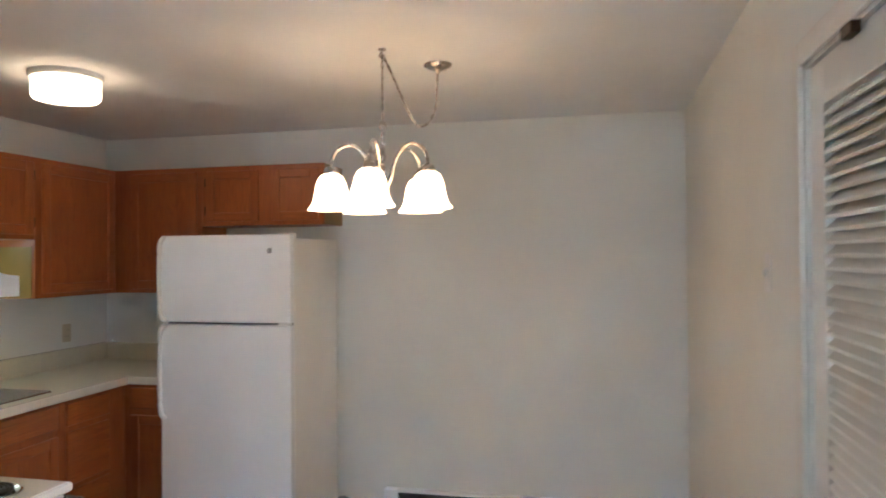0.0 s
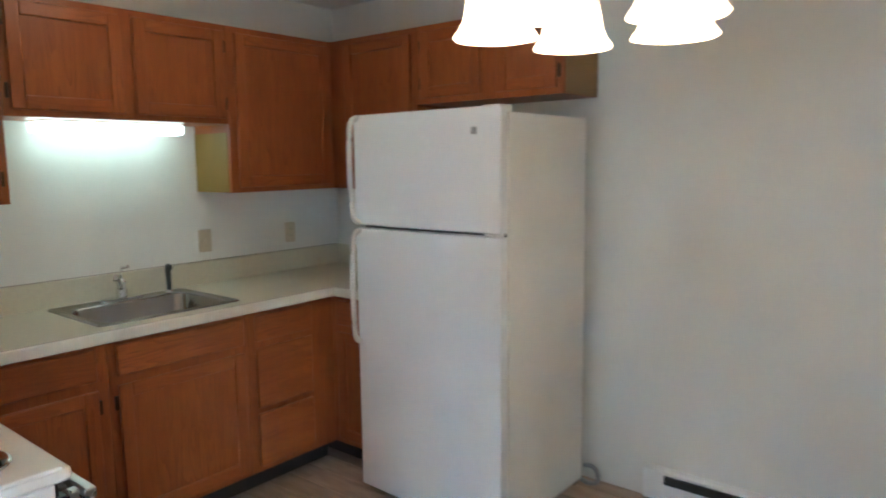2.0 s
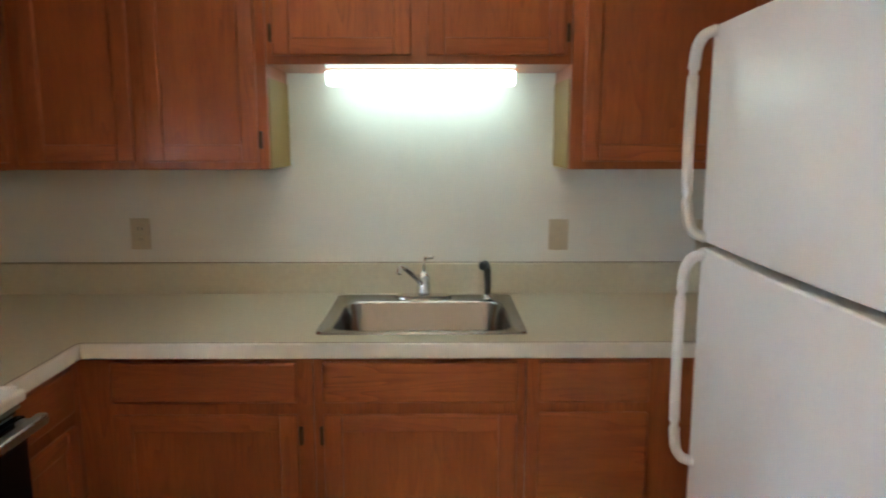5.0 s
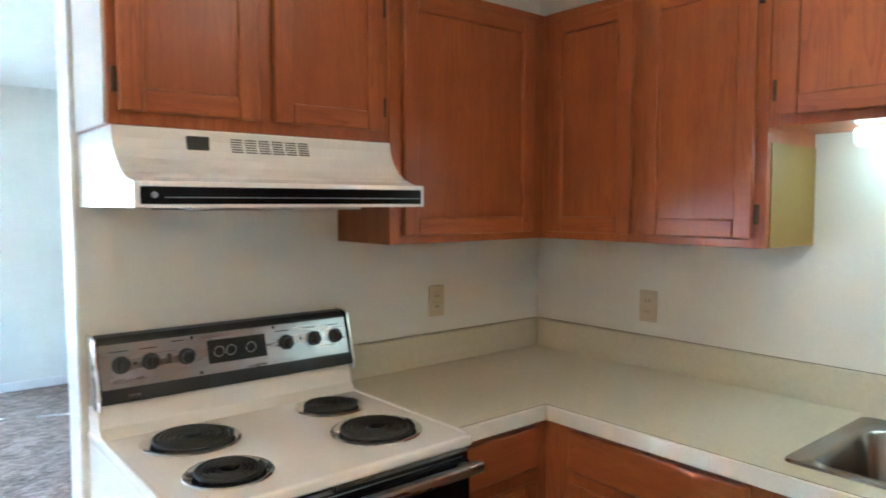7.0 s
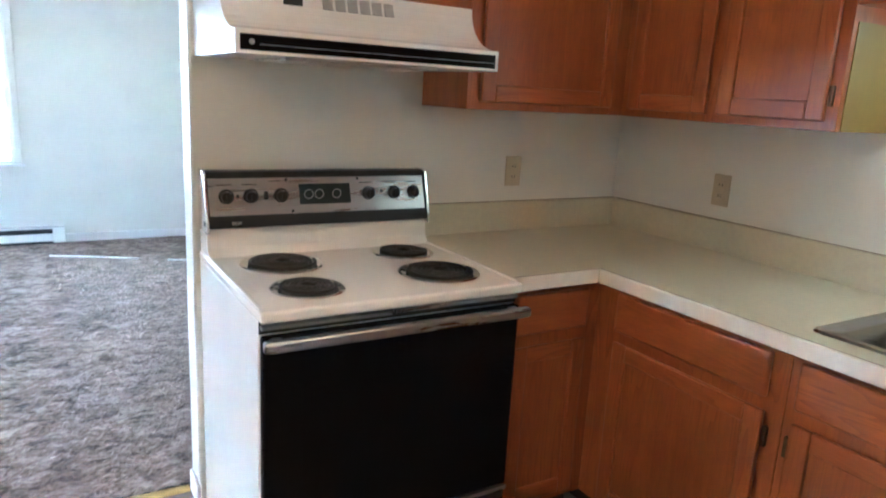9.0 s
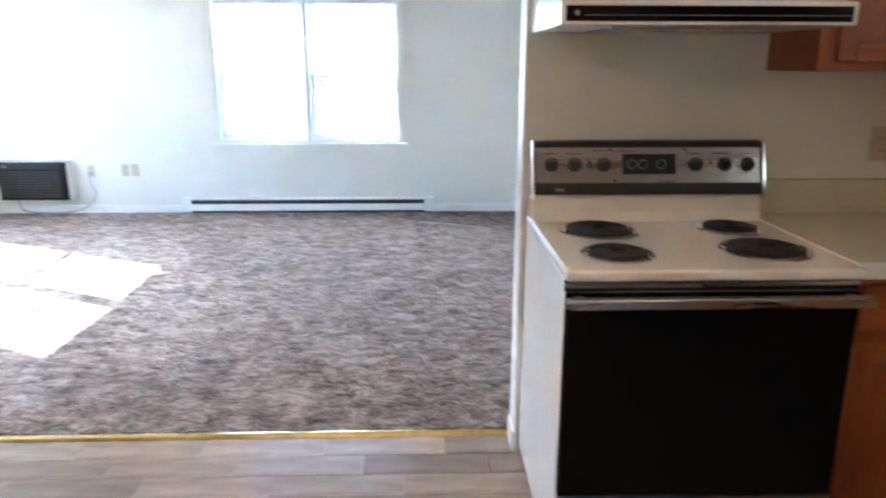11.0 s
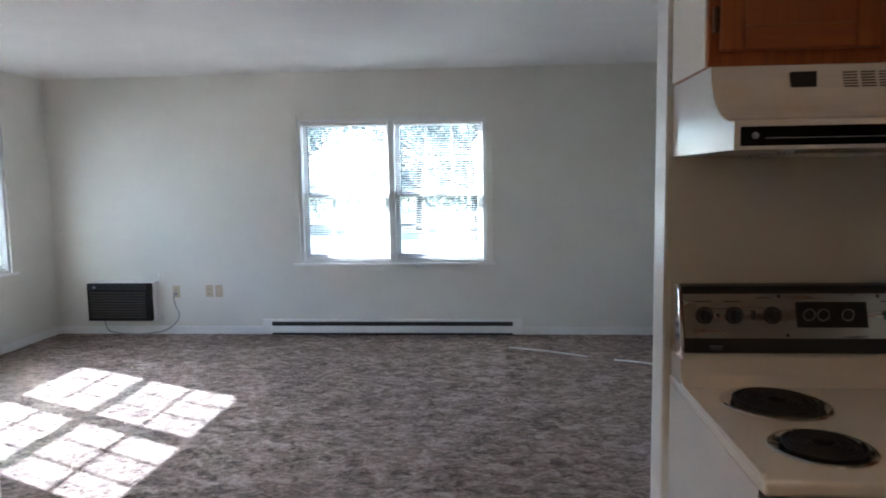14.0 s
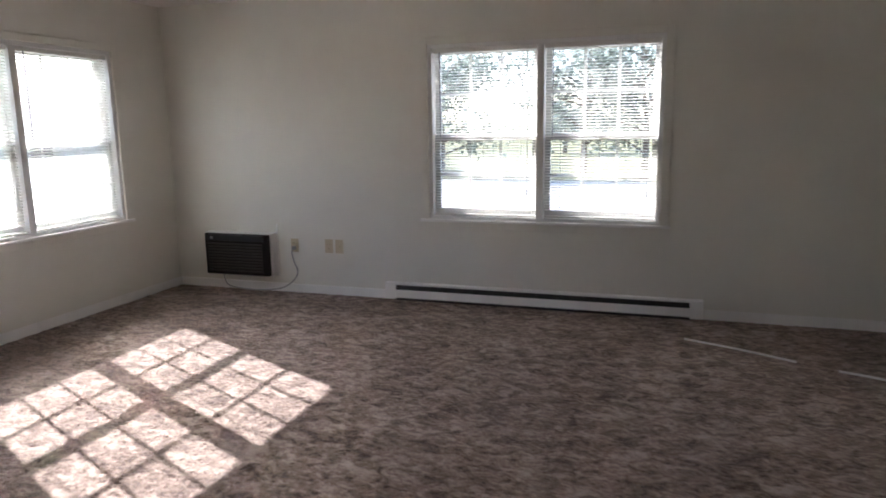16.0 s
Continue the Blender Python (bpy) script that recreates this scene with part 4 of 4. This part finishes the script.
# ---------- windows ----------
def double_window(name, to_world, u0, u1, z0, z1, label):
    """Two double-hung units side by side. to_world turns (along, depth outwards from the inner wall face, up) into a box."""
    c = to_world(u0, u1, 0, 0.1, z0, z1)
    root = thing(name, ((c[0] + c[1]) / 2, (c[2] + c[3]) / 2, z0), label, "window", kind="structure")
    mid = (u0 + u1) / 2
    W = to_world
    part(root, "frame", B(W(u0, u0 + 0.03, 0.0, 0.15, z0, z1), W(u1 - 0.03, u1, 0.0, 0.15, z0, z1), W(u0 + 0.03, u1 - 0.03, 0.0, 0.15, z1 - 0.03, z1),
                          W(u0 + 0.03, u1 - 0.03, 0.0, 0.15, z0, z0 + 0.025), W(mid - 0.026, mid + 0.026, 0.0, 0.15, z0 + 0.025, z1 - 0.03)), M_VINYLWIN, 0.002)
    cw = 0.055
    part(root, "casing", B(W(u0 - cw, u0, -0.018, -0.0005, z0 - 0.0, z1 + cw), W(u1, u1 + cw, -0.018, -0.0005, z0, z1 + cw), W(u0, u1, -0.0178, -0.0005, z1, z1 + cw)), M_WALL, 0.004)
    part(root, "sill", B(W(u0 - 0.075, u1 + 0.075, -0.035, 0.0, z0 - 0.022, z0 - 0.0005)), M_TRIM, 0.004)
    part(root, "apron", B(W(u0 - 0.055, u1 + 0.055, -0.012, -0.0005, z0 - 0.075, z0 - 0.0225)), M_WALL, 0.003)
    zm = z0 + 0.025 + (z1 - z0 - 0.055) * 0.475
    for a, b in ((u0 + 0.03, mid - 0.026), (mid + 0.026, u1 - 0.03)):
        for lo, hi, d in ((z0 + 0.025, zm + 0.02, 0.06), (zm - 0.02, z1 - 0.03, 0.095)):
            r = 0.044
            sash = part(root, "sash", B(W(a, a + r, d, d + 0.03, lo, hi), W(b - r, b, d, d + 0.03, lo, hi), W(a + r, b - r, d, d + 0.03, lo, lo + r + 0.008), W(a + r, b - r, d, d + 0.03, hi - r, hi)), M_VINYLWIN, 0.002)
            g = part(sash, "glass", B(W(a + r, b - r, d + 0.012, d + 0.016, lo + r + 0.008, hi - r)), M_GLASS)
            g.visible_shadow = False
            lo2, hi2 = lo + r + 0.008, hi - r
            m = [W(a + r + (b - a - 2 * r) * k / 3 - 0.011, a + r + (b - a - 2 * r) * k / 3 + 0.011, d + 0.004, d + 0.011, lo2, hi2) for k in (1, 2)]
            m.append(W(a + r, b - r, d + 0.003, d + 0.0115, (lo2 + hi2) / 2 - 0.011, (lo2 + hi2) / 2 + 0.011))
            part(sash, "muntin", B(*m), M_VINYLWIN)
        lk = (a + b) / 2
        part(root, "sash_lock", B(W(lk - 0.025, lk + 0.025, 0.045, 0.06, zm + 0.005, zm + 0.02)), M_WHITEPL, 0.003)
    return root


def blind(to_world, u0, u1, z0, z1, tilt, sign, along, label):
    """A lowered venetian blind. tilt: degrees by which the inner edge hangs; along: the axis of the slats."""
    c = to_world(u0, u1, 0.02, 0.045, z1, z1)
    mid = Vector(((c[0] + c[1]) / 2, (c[2] + c[3]) / 2, z1))
    root = thing("window_blind", mid, label, "blind", "window blinds")
    part(root, "headrail", B(to_world(u0 + 0.004, u1 - 0.004, 0.012, 0.046, z1 - 0.032, z1 - 0.003)), M_SLAT, 0.002)
    half = (u1 - u0) / 2 - 0.008
    b = bmesh.new()
    t = radians(tilt)
    prof = []
    for k in range(5):
        s = -1 + k / 2
        prof.append((s * 0.0125, 0.0016 * (1 - s * s)))
    outline = prof + [(p, q - 0.0009) for p, q in reversed(prof)]
    turned = [(p * math.cos(t) - q * math.sin(t), p * math.sin(t) + q * math.cos(t)) for p, q in outline]
    prism(b, [(sign * p, q) for p, q in turned], -half, half, along)
    slat = finish("slat", b, M_SLAT)
    count = int((z1 - 0.045 - z0 - 0.03) / 0.0212)
    for k in range(count):
        o = new("slat", slat)
        o.parent = root
        o.location = (0, 0, -0.048 - 0.0212 * k)
    part(root, "bottom_rail", B(to_world(u0 + 0.008, u1 - 0.008, 0.02, 0.044, z0 + 0.004, z0 + 0.018)), M_SLAT, 0.003)
    cords = [to_world(u0 + f * (u1 - u0) - 0.0008, u0 + f * (u1 - u0) + 0.0008, d, d + 0.001, z0 + 0.015, z1 - 0.03) for f in (0.15, 0.5, 0.85) for d in (0.019, 0.0455)]
    part(root, "cord", B(*cords), M_SLAT)
    b = bmesh.new()
    w = to_world(u0 + 0.062, u0 + 0.07, 0.002, 0.010, z1 - 0.66, z1 - 0.03)
    box(b, *w)
    part(root, "wand", b, M_GREY, 0.002)
    w = to_world(u1 - 0.072, u1 - 0.067, 0.004, 0.008, z0 + 0.22, z1 - 0.03)
    part(root, "pull_cord", B(w), M_SLAT)
    w = to_world(u1 - 0.077, u1 - 0.062, 0.001, 0.011, z0 + 0.17, z0 + 0.22)
    part(root, "tassel", B(w), M_WHITEPL, 0.003)
    return root


def front(a, b, n0, n1, z0, z1):
    return (a, b, YW + n0, YW + n1, z0, z1)


def side(a, b, n0, n1, z0, z1):
    return (XL - n1, XL - n0, a, b, z0, z1)


double_window("window_1", front, *WF, "white double window with two sashes a side")
double_window("window_2", side, *WL, "white double window in the side wall")
fm, lm = (WF[0] + WF[1]) / 2, (WL[0] + WL[1]) / 2
for a, b in ((WF[0] + 0.03, fm - 0.026), (fm + 0.026, WF[1] - 0.03)):
    blind(front, a, b, WF[2] + 0.025, WF[3] - 0.03, 15, 1, "x", "white venetian blind lowered with level open slats")
for a, b in ((WL[0] + 0.03, lm - 0.026), (lm + 0.026, WL[1] - 0.03)):
    blind(side, a, b, WL[2] + 0.025, WL[3] - 0.03, 33, -1, "y", "white venetian blind lowered with tilted slats")

# ---------- wall heater unit with its cord ----------
ac = thing("wall_air_conditioner", (-4.05, YW, 0.15), "dark brown through-wall air conditioner in a white sleeve", "air conditioner")
part(ac, "body", B((-4.36, -3.735, YW - 0.11, YW - 0.0005, 0.155, 0.515)), M_BROWNBLK, 0.006)
part(ac, "sleeve", B((-3.7345, -3.705, YW - 0.07, YW - 0.0005, 0.15, 0.52), (-4.36, -3.705, YW - 0.09, YW - 0.0005, 0.5155, 0.525)), M_TRIM, 0.002)
part(ac, "control_strip", B((-4.345, -3.77, YW - 0.118, YW - 0.109, 0.455, 0.505)), M_BLACK, 0.003)
bm = B(*[(-4.33, -3.785, YW - 0.117, YW - 0.109, 0.185 + k * 0.026, 0.199 + k * 0.026) for k in range(10)])
part(ac, "grille", bm, M_GRILLE, 0.002)
bm = bmesh.new()
lathe(bm, [(0.012, 0.0), (0.012, -0.012), (0.0, -0.013)], (-4.28, YW - 0.118, 0.48), 14, "y")
part(ac, "knob", bm, M_GREY)
part(ac, "bracket", B((-3.699, -3.69, YW - 0.012, YW - 0.0005, 0.15, 0.60)), M_TRIM, 0.002)
bm = bmesh.new()
tube(bm, smoothpath([(-3.53, YW - 0.02, 0.405), (-3.545, YW - 0.035, 0.36), (-3.53, YW - 0.03, 0.28), (-3.50, YW - 0.03, 0.2), (-3.54, YW - 0.035, 0.12), (-3.65, YW - 0.05, 0.05),
                     (-3.85, YW - 0.06, 0.022), (-4.05, YW - 0.05, 0.022), (-4.2, YW - 0.045, 0.05), (-4.24, YW - 0.05, 0.16)]), 0.006, 8)
cord = solid("power_cord", bm, M_GREY, "grey power cord from outlet to air conditioner", "cord", kind="thing", smooth=True)
part(cord, "plug", B((-3.546, -3.514, YW - 0.036, YW - 0.009, 0.385, 0.415)), M_GREY, 0.004)
for a, b in (((-0.37, 3.84), (0.24, 3.555)), ((0.44, 3.45), (0.75, 3.31))):
    bm = bmesh.new()
    tube(bm, smoothpath([(a[0], a[1], 0.028), ((a[0] + b[0]) / 2, (a[1] + b[1]) / 2 + 0.008, 0.03), (b[0], b[1], 0.028)]), 0.0068, 8)
    solid("loose_rod", bm, M_WHITEPL, "thin white plastic rod lying on the carpet", "rod", kind="thing", smooth=True, group="loose rods")

# ---------- ceiling lamps ----------
dome = thing("ceiling_light", (0.72, -1.48, H), "lit white drum flush-mount ceiling light", "ceiling lamp")
bm = bmesh.new()
lathe(bm, [(0.0, 0.0), (0.152, 0.0), (0.154, -0.016), (0.148, -0.026), (0.0, -0.026)], (0.72, -1.48, H), 36)
part(dome, "base", bm, M_WHITEPL, smooth=False)
bm = bmesh.new()
lathe(bm, [(0.136, -0.024), (0.142, -0.034), (0.142, -0.1), (0.134, -0.114), (0.09, -0.122), (0.0, -0.125)], (0.72, -1.48, H), 36)
part(dome, "glass", bm, M_DOME, smooth=True)

CHX, CHY = -0.77, -1.47
CS = 1.02


def cz(z):
    """Heights of the chandelier, set from its shades' rims."""
    return 1.796 + (z - 1.775) * CS


ch = thing("chandelier", (CHX, CHY, 1.84), "brushed nickel five-arm chandelier with lit bell shades", "chandelier")
bm = bmesh.new()
lathe(bm, [(0.0 * CS, cz(1.815)), (0.01 * CS, cz(1.82)), (0.014 * CS, cz(1.835)), (0.009 * CS, cz(1.845)), (0.022 * CS, cz(1.855)), (0.028 * CS, cz(1.87)), (0.02 * CS, cz(1.885)), (0.011 * CS, cz(1.9)), (0.009 * CS, cz(1.97)), (0.013 * CS, cz(1.985)),
           (0.009 * CS, cz(2.0)), (0.008 * CS, cz(2.08)), (0.014 * CS, cz(2.09)), (0.017 * CS, cz(2.105)), (0.012 * CS, cz(2.12)), (0.0 * CS, cz(2.125))], (CHX, CHY, 0), 20)
part(ch, "column", bm, M_NICKEL, smooth=True)
head = radians(22)
fwd, rgt = Vector((math.sin(head), -math.cos(head), 0)), Vector((-math.cos(head), -math.sin(head), 0))
for k in range(5):
    a = radians(-18 + 72 * k)
    d = fwd * math.cos(a) + rgt * math.sin(a)

    def at(r, z):
        return Vector((CHX, CHY, cz(z) if z else 0)) + d * r * 1.1
    bm = bmesh.new()
    tube(bm, smoothpath([at(0.018, 1.865), at(0.035, 1.90), at(0.055, 1.97), at(0.10, 2.022), at(0.145, 2.02), at(0.178, 1.985), at(0.186, 1.935)]), 0.0075, 8)
    arm = part(ch, "arm", bm, M_NICKEL, smooth=True)
    bm = bmesh.new()
    c = at(0.186, 0)
    lathe(bm, [(0.0 * CS, cz(1.945)), (0.012 * CS, cz(1.943)), (0.026 * CS, cz(1.932)), (0.03 * CS, cz(1.92)), (0.03 * CS, cz(1.905)), (0.0 * CS, cz(1.905))], c, 18)
    part(arm, "socket", bm, M_NICKEL, smooth=True)
    bm = bmesh.new()
    lathe(bm, [(0.03 * CS, cz(1.912)), (0.047 * CS, cz(1.9)), (0.058 * CS, cz(1.875)), (0.064 * CS, cz(1.845)), (0.069 * CS, cz(1.815)), (0.079 * CS, cz(1.792)), (0.092 * CS, cz(1.775)), (0.09 * CS, cz(1.772)), (0.074 * CS, cz(1.79)), (0.06 * CS, cz(1.83)), (0.05 * CS, cz(1.88)), (0.025 * CS, cz(1.908))],
          c, 30, wave=0.02, petals=6)
    part(arm, "shade", bm, M_SHADE, smooth=True, label="lit white glass bell shade")
    bm = bmesh.new()
    lathe(bm, [(0.0 * CS, cz(1.81)), (0.018 * CS, cz(1.815)), (0.025 * CS, cz(1.84)), (0.018 * CS, cz(1.87)), (0.012 * CS, cz(1.9))], c, 12)
    part(arm, "bulb", bm, M_SHADE, smooth=True)


def chain(pts, root):
    """Links strung along a line."""
    b = bmesh.new()
    line = smoothpath(pts, 40)
    dist, prev, flip = 0.0, line[0], False
    for p in line[1:]:
        dist += (p - prev).length
        if dist > 0.019:
            dirn = (p - prev).normalized()
            s = dirn.orthogonal().normalized()
            if flip:
                s = s.cross(dirn)
            ring = [p + dirn * 0.014 * math.cos(q) + s * 0.006 * math.sin(q) for q in [2 * math.pi * i / 8 for i in range(9)]]
            tube(b, ring, 0.0017, 4)
            dist, flip = 0.0, not flip
        prev = p
    part(root, "chain", b, M_NICKEL)
    b = bmesh.new()
    tube(b, line[::4], 0.003, 6)
    part(root, "cable", b, M_NICKEL)


KX, KY = -0.935, -1.745
chain([(CHX, CHY, cz(2.12)), (CHX, CHY, 2.3), (CHX, CHY, 2.42)], ch)
chain([(CHX, CHY, 2.42), (CHX - 0.03, CHY - 0.05, 2.34), (CHX - 0.075, CHY - 0.14, 2.2), (CHX - 0.11, CHY - 0.2, 2.16), (KX + 0.01, KY + 0.03, 2.23), (KX, KY, 2.42)], ch)
bm = bmesh.new()
tube(bm, smoothpath([(CHX, CHY, H), (CHX, CHY, 2.43), (CHX + 0.012, CHY, 2.415), (CHX, CHY, 2.405), (CHX - 0.01, CHY, 2.415)]), 0.0035, 6)
lathe(bm, [(0.016, H), (0.014, H - 0.006), (0.0, H - 0.007)], (CHX, CHY, 0), 14)
part(ch, "ceiling_hook", bm, M_NICKEL)
bm = bmesh.new()
lathe(bm, [(0.062, H), (0.06, H - 0.008), (0.04, H - 0.02), (0.012, H - 0.026), (0.008, H - 0.04), (0.0, H - 0.04)], (KX, KY, 0), 28)
part(ch, "canopy", bm, M_NICKEL, smooth=True)

# ---------- outside ----------
GZ = -0.7
bm = bmesh.new()
bm.faces.new([bm.verts.new((900 * a, 900 * b, GZ)) for a, b in ((-1, -1), (1, -1), (1, 1), (-1, 1))])
solid("ground", bm, M_GRASS, "dry grass ground around the building", "ground")
solid("pavement", B((-4, 5, 6.0, 7.4, GZ - 0.1, GZ + 0.06)), M_CONC, "pale concrete walkway outside", "pavement", bevel=0.01)
solid("road", B((-60, 40, 8.0, 24.0, GZ - 0.1, GZ + 0.03)), M_CONC, "sunlit pale parking area", "road", bevel=0.01)


def tree(x, y, h, spread, seed, label):
    rnd = random.Random(seed)
    root = thing("tree", (x, y, GZ), label, "tree", "trees outside")
    b = bmesh.new()
    top = Vector((x + rnd.uniform(-.3, .3), y, GZ + h * 0.75))
    tube(b, smoothpath([(x, y, GZ - 0.1), (x + 0.05, y, GZ + h * 0.3), top]), lambda t: 0.16 * (1 - 0.8 * t), 9)
    tips = []
    for k in range(20):
        a, f = rnd.uniform(0, 6.28), rnd.uniform(0.14, 0.75)
        p0 = Vector((x, y, GZ + h * f))
        ln = spread * rnd.uniform(0.5, 1.0)
        p1 = p0 + Vector((math.cos(a) * ln, math.sin(a) * ln, ln * rnd.uniform(0.2, 0.7)))
        tube(b, [p0, (p0 + p1) / 2 + Vector((0, 0, 0.1)), p1], lambda t: 0.05 * (1 - 0.8 * t), 6)
        tips += [p1, (p0 + p1) / 2]
    tips.append(top)
    part(root, "trunk", b, M_BARK, smooth=True)
    vs, fs = [], []
    for tip in tips:
        rr = spread * rnd.uniform(0.22, 0.42)
        for k in range(65):
            o = Vector((rnd.gauss(0, 0.5), rnd.gauss(0, 0.5), rnd.gauss(0, 0.4))) * rr
            u = Vector((rnd.uniform(-1, 1), rnd.uniform(-1, 1), rnd.uniform(-1, 1))).normalized()
            w = u.orthogonal().normalized()
            s = rnd.uniform(0.07, 0.15)
            c = tip + o
            i = len(vs)
            vs += [c - u * s, c + w * s * 0.5, c + u * s, c - w * s * 0.5]
            fs.append((i, i + 1, i + 2, i + 3))
    me = bpy.data.meshes.new("leaves")
    me.from_pydata([v - base_of(root) for v in vs], [], fs)
    me.materials.append(M_LEAF)
    o = new("leaves", me)
    o.parent = root
    tagged(o, kind="stuff")


for n, (tx, ty, th, tw) in enumerate(((-1.4, 25.6, 6.0, 2.6), (-3.7, 26.6, 6.5, 2.8), (-9.3, 26.0, 5.5, 2.4), (-7.2, 46.0, 3.6, 2.2), (-13.5, 29.0, 6.0, 3.0), (3.0, 27.0, 6.5, 3.0))):
    tree(tx, ty, th, tw, n + 1, "leafy tree beyond the parking area")


def house(x0, x1, y0, y1, h, face, label):
    root = thing("house", ((x0 + x1) / 2, (y0 + y1) / 2, GZ), label, "house", "neighbouring houses")
    part(root, "wall", B((x0, x1, y0, y1, GZ - 0.1, GZ + h)), M_SIDING)
    b = bmesh.new()
    if face == "x":
        m = (x0 + x1) / 2
        prism(b, [(x0 - 0.4, GZ + h - 0.1), (x1 + 0.4, GZ + h - 0.1), (m, GZ + h + 1.8)], y0 - 0.4, y1 + 0.4, "y")
    else:
        m = (y0 + y1) / 2
        prism(b, [(y0 - 0.4, GZ + h - 0.1), (y1 + 0.4, GZ + h - 0.1), (m, GZ + h + 1.8)], x0 - 0.4, x1 + 0.4, "x")
    part(root, "roof", b, M_ROOF)
    n = 5
    for k in range(n):
        for zz in ((0.9, 2.1),) if h < 4 else ((0.9, 2.1), (3.5, 4.7)):
            if face == "x":
                c = y0 + (y1 - y0) * (k + 0.5) / n
                w = part(root, "window", B((x1 - 0.03, x1 + 0.03, c - 0.5, c + 0.5, GZ + zz[0], GZ + zz[1])), M_DARKWIN)
                part(w, "frame", B((x1, x1 + 0.05, c - 0.58, c - 0.5, GZ + zz[0] - .08, GZ + zz[1] + .08), (x1, x1 + 0.05, c + 0.5, c + 0.58, GZ + zz[0] - .08, GZ + zz[1] + .08), (x1, x1 + 0.05, c - 0.03, c + 0.03, GZ + zz[0], GZ + zz[1])), M_TRIM)
            else:
                c = x0 + (x1 - x0) * (k + 0.5) / n
                w = part(root, "window", B((c - 0.5, c + 0.5, y0 - 0.03, y0 + 0.03, GZ + zz[0], GZ + zz[1])), M_DARKWIN)
                part(w, "frame", B((c - 0.58, c - 0.5, y0 - 0.05, y0, GZ + zz[0] - .08, GZ + zz[1] + .08), (c + 0.5, c + 0.58, y0 - 0.05, y0, GZ + zz[0] - .08, GZ + zz[1] + .08), (c - 0.03, c + 0.03, y0 - 0.05, y0, GZ + zz[0], GZ + zz[1])), M_TRIM)


house(-34, -22, 6, 24, 3.0, "x", "pale sided house with a grey shingle roof")

# ---------- kitchen planks ----------
floor = thing("floor", (0, 0, -0.022), "grey-brown wood-look plank kitchen floor", "floor", kind="structure")
PW, PL = 0.127, 0.457
bm = bmesh.new()
box(bm, 0.0, PL - 0.0015, 0.0, PW - 0.0015, 0.0005, 0.022)
full = finish("plank", bm, M_PLANK, 0.0012, seg=1)
cache = {}
row, y = 0, YT - 0.03
while y > YF:
    y1 = max(y - PW, YF)
    x = XC - [0.0, 0.3, 0.15][row % 3]
    while x < XS:
        a, b = max(x, XC), min(x + PL, XS)
        if b - a > 0.02:
            if y > 0.0:
                b = min(b, -0.0135)
            if b - a > 0.02:
                key = (round(b - a, 3), round(y - y1, 3))
                if key == (round(PL, 3), round(PW, 3)):
                    me = full
                elif key in cache:
                    me = cache[key]
                else:
                    bm = bmesh.new()
                    box(bm, 0.0, b - a - 0.0015, 0.0, y - y1 - 0.0015, 0.0005, 0.022)
                    me = cache[key] = finish("plank", bm, M_PLANK, 0.0012, seg=1)
                o = new("plank", me)
                o.parent = floor
                o.location = (a, y1, 0)
        x += PL
    y, row = y1, row + 1
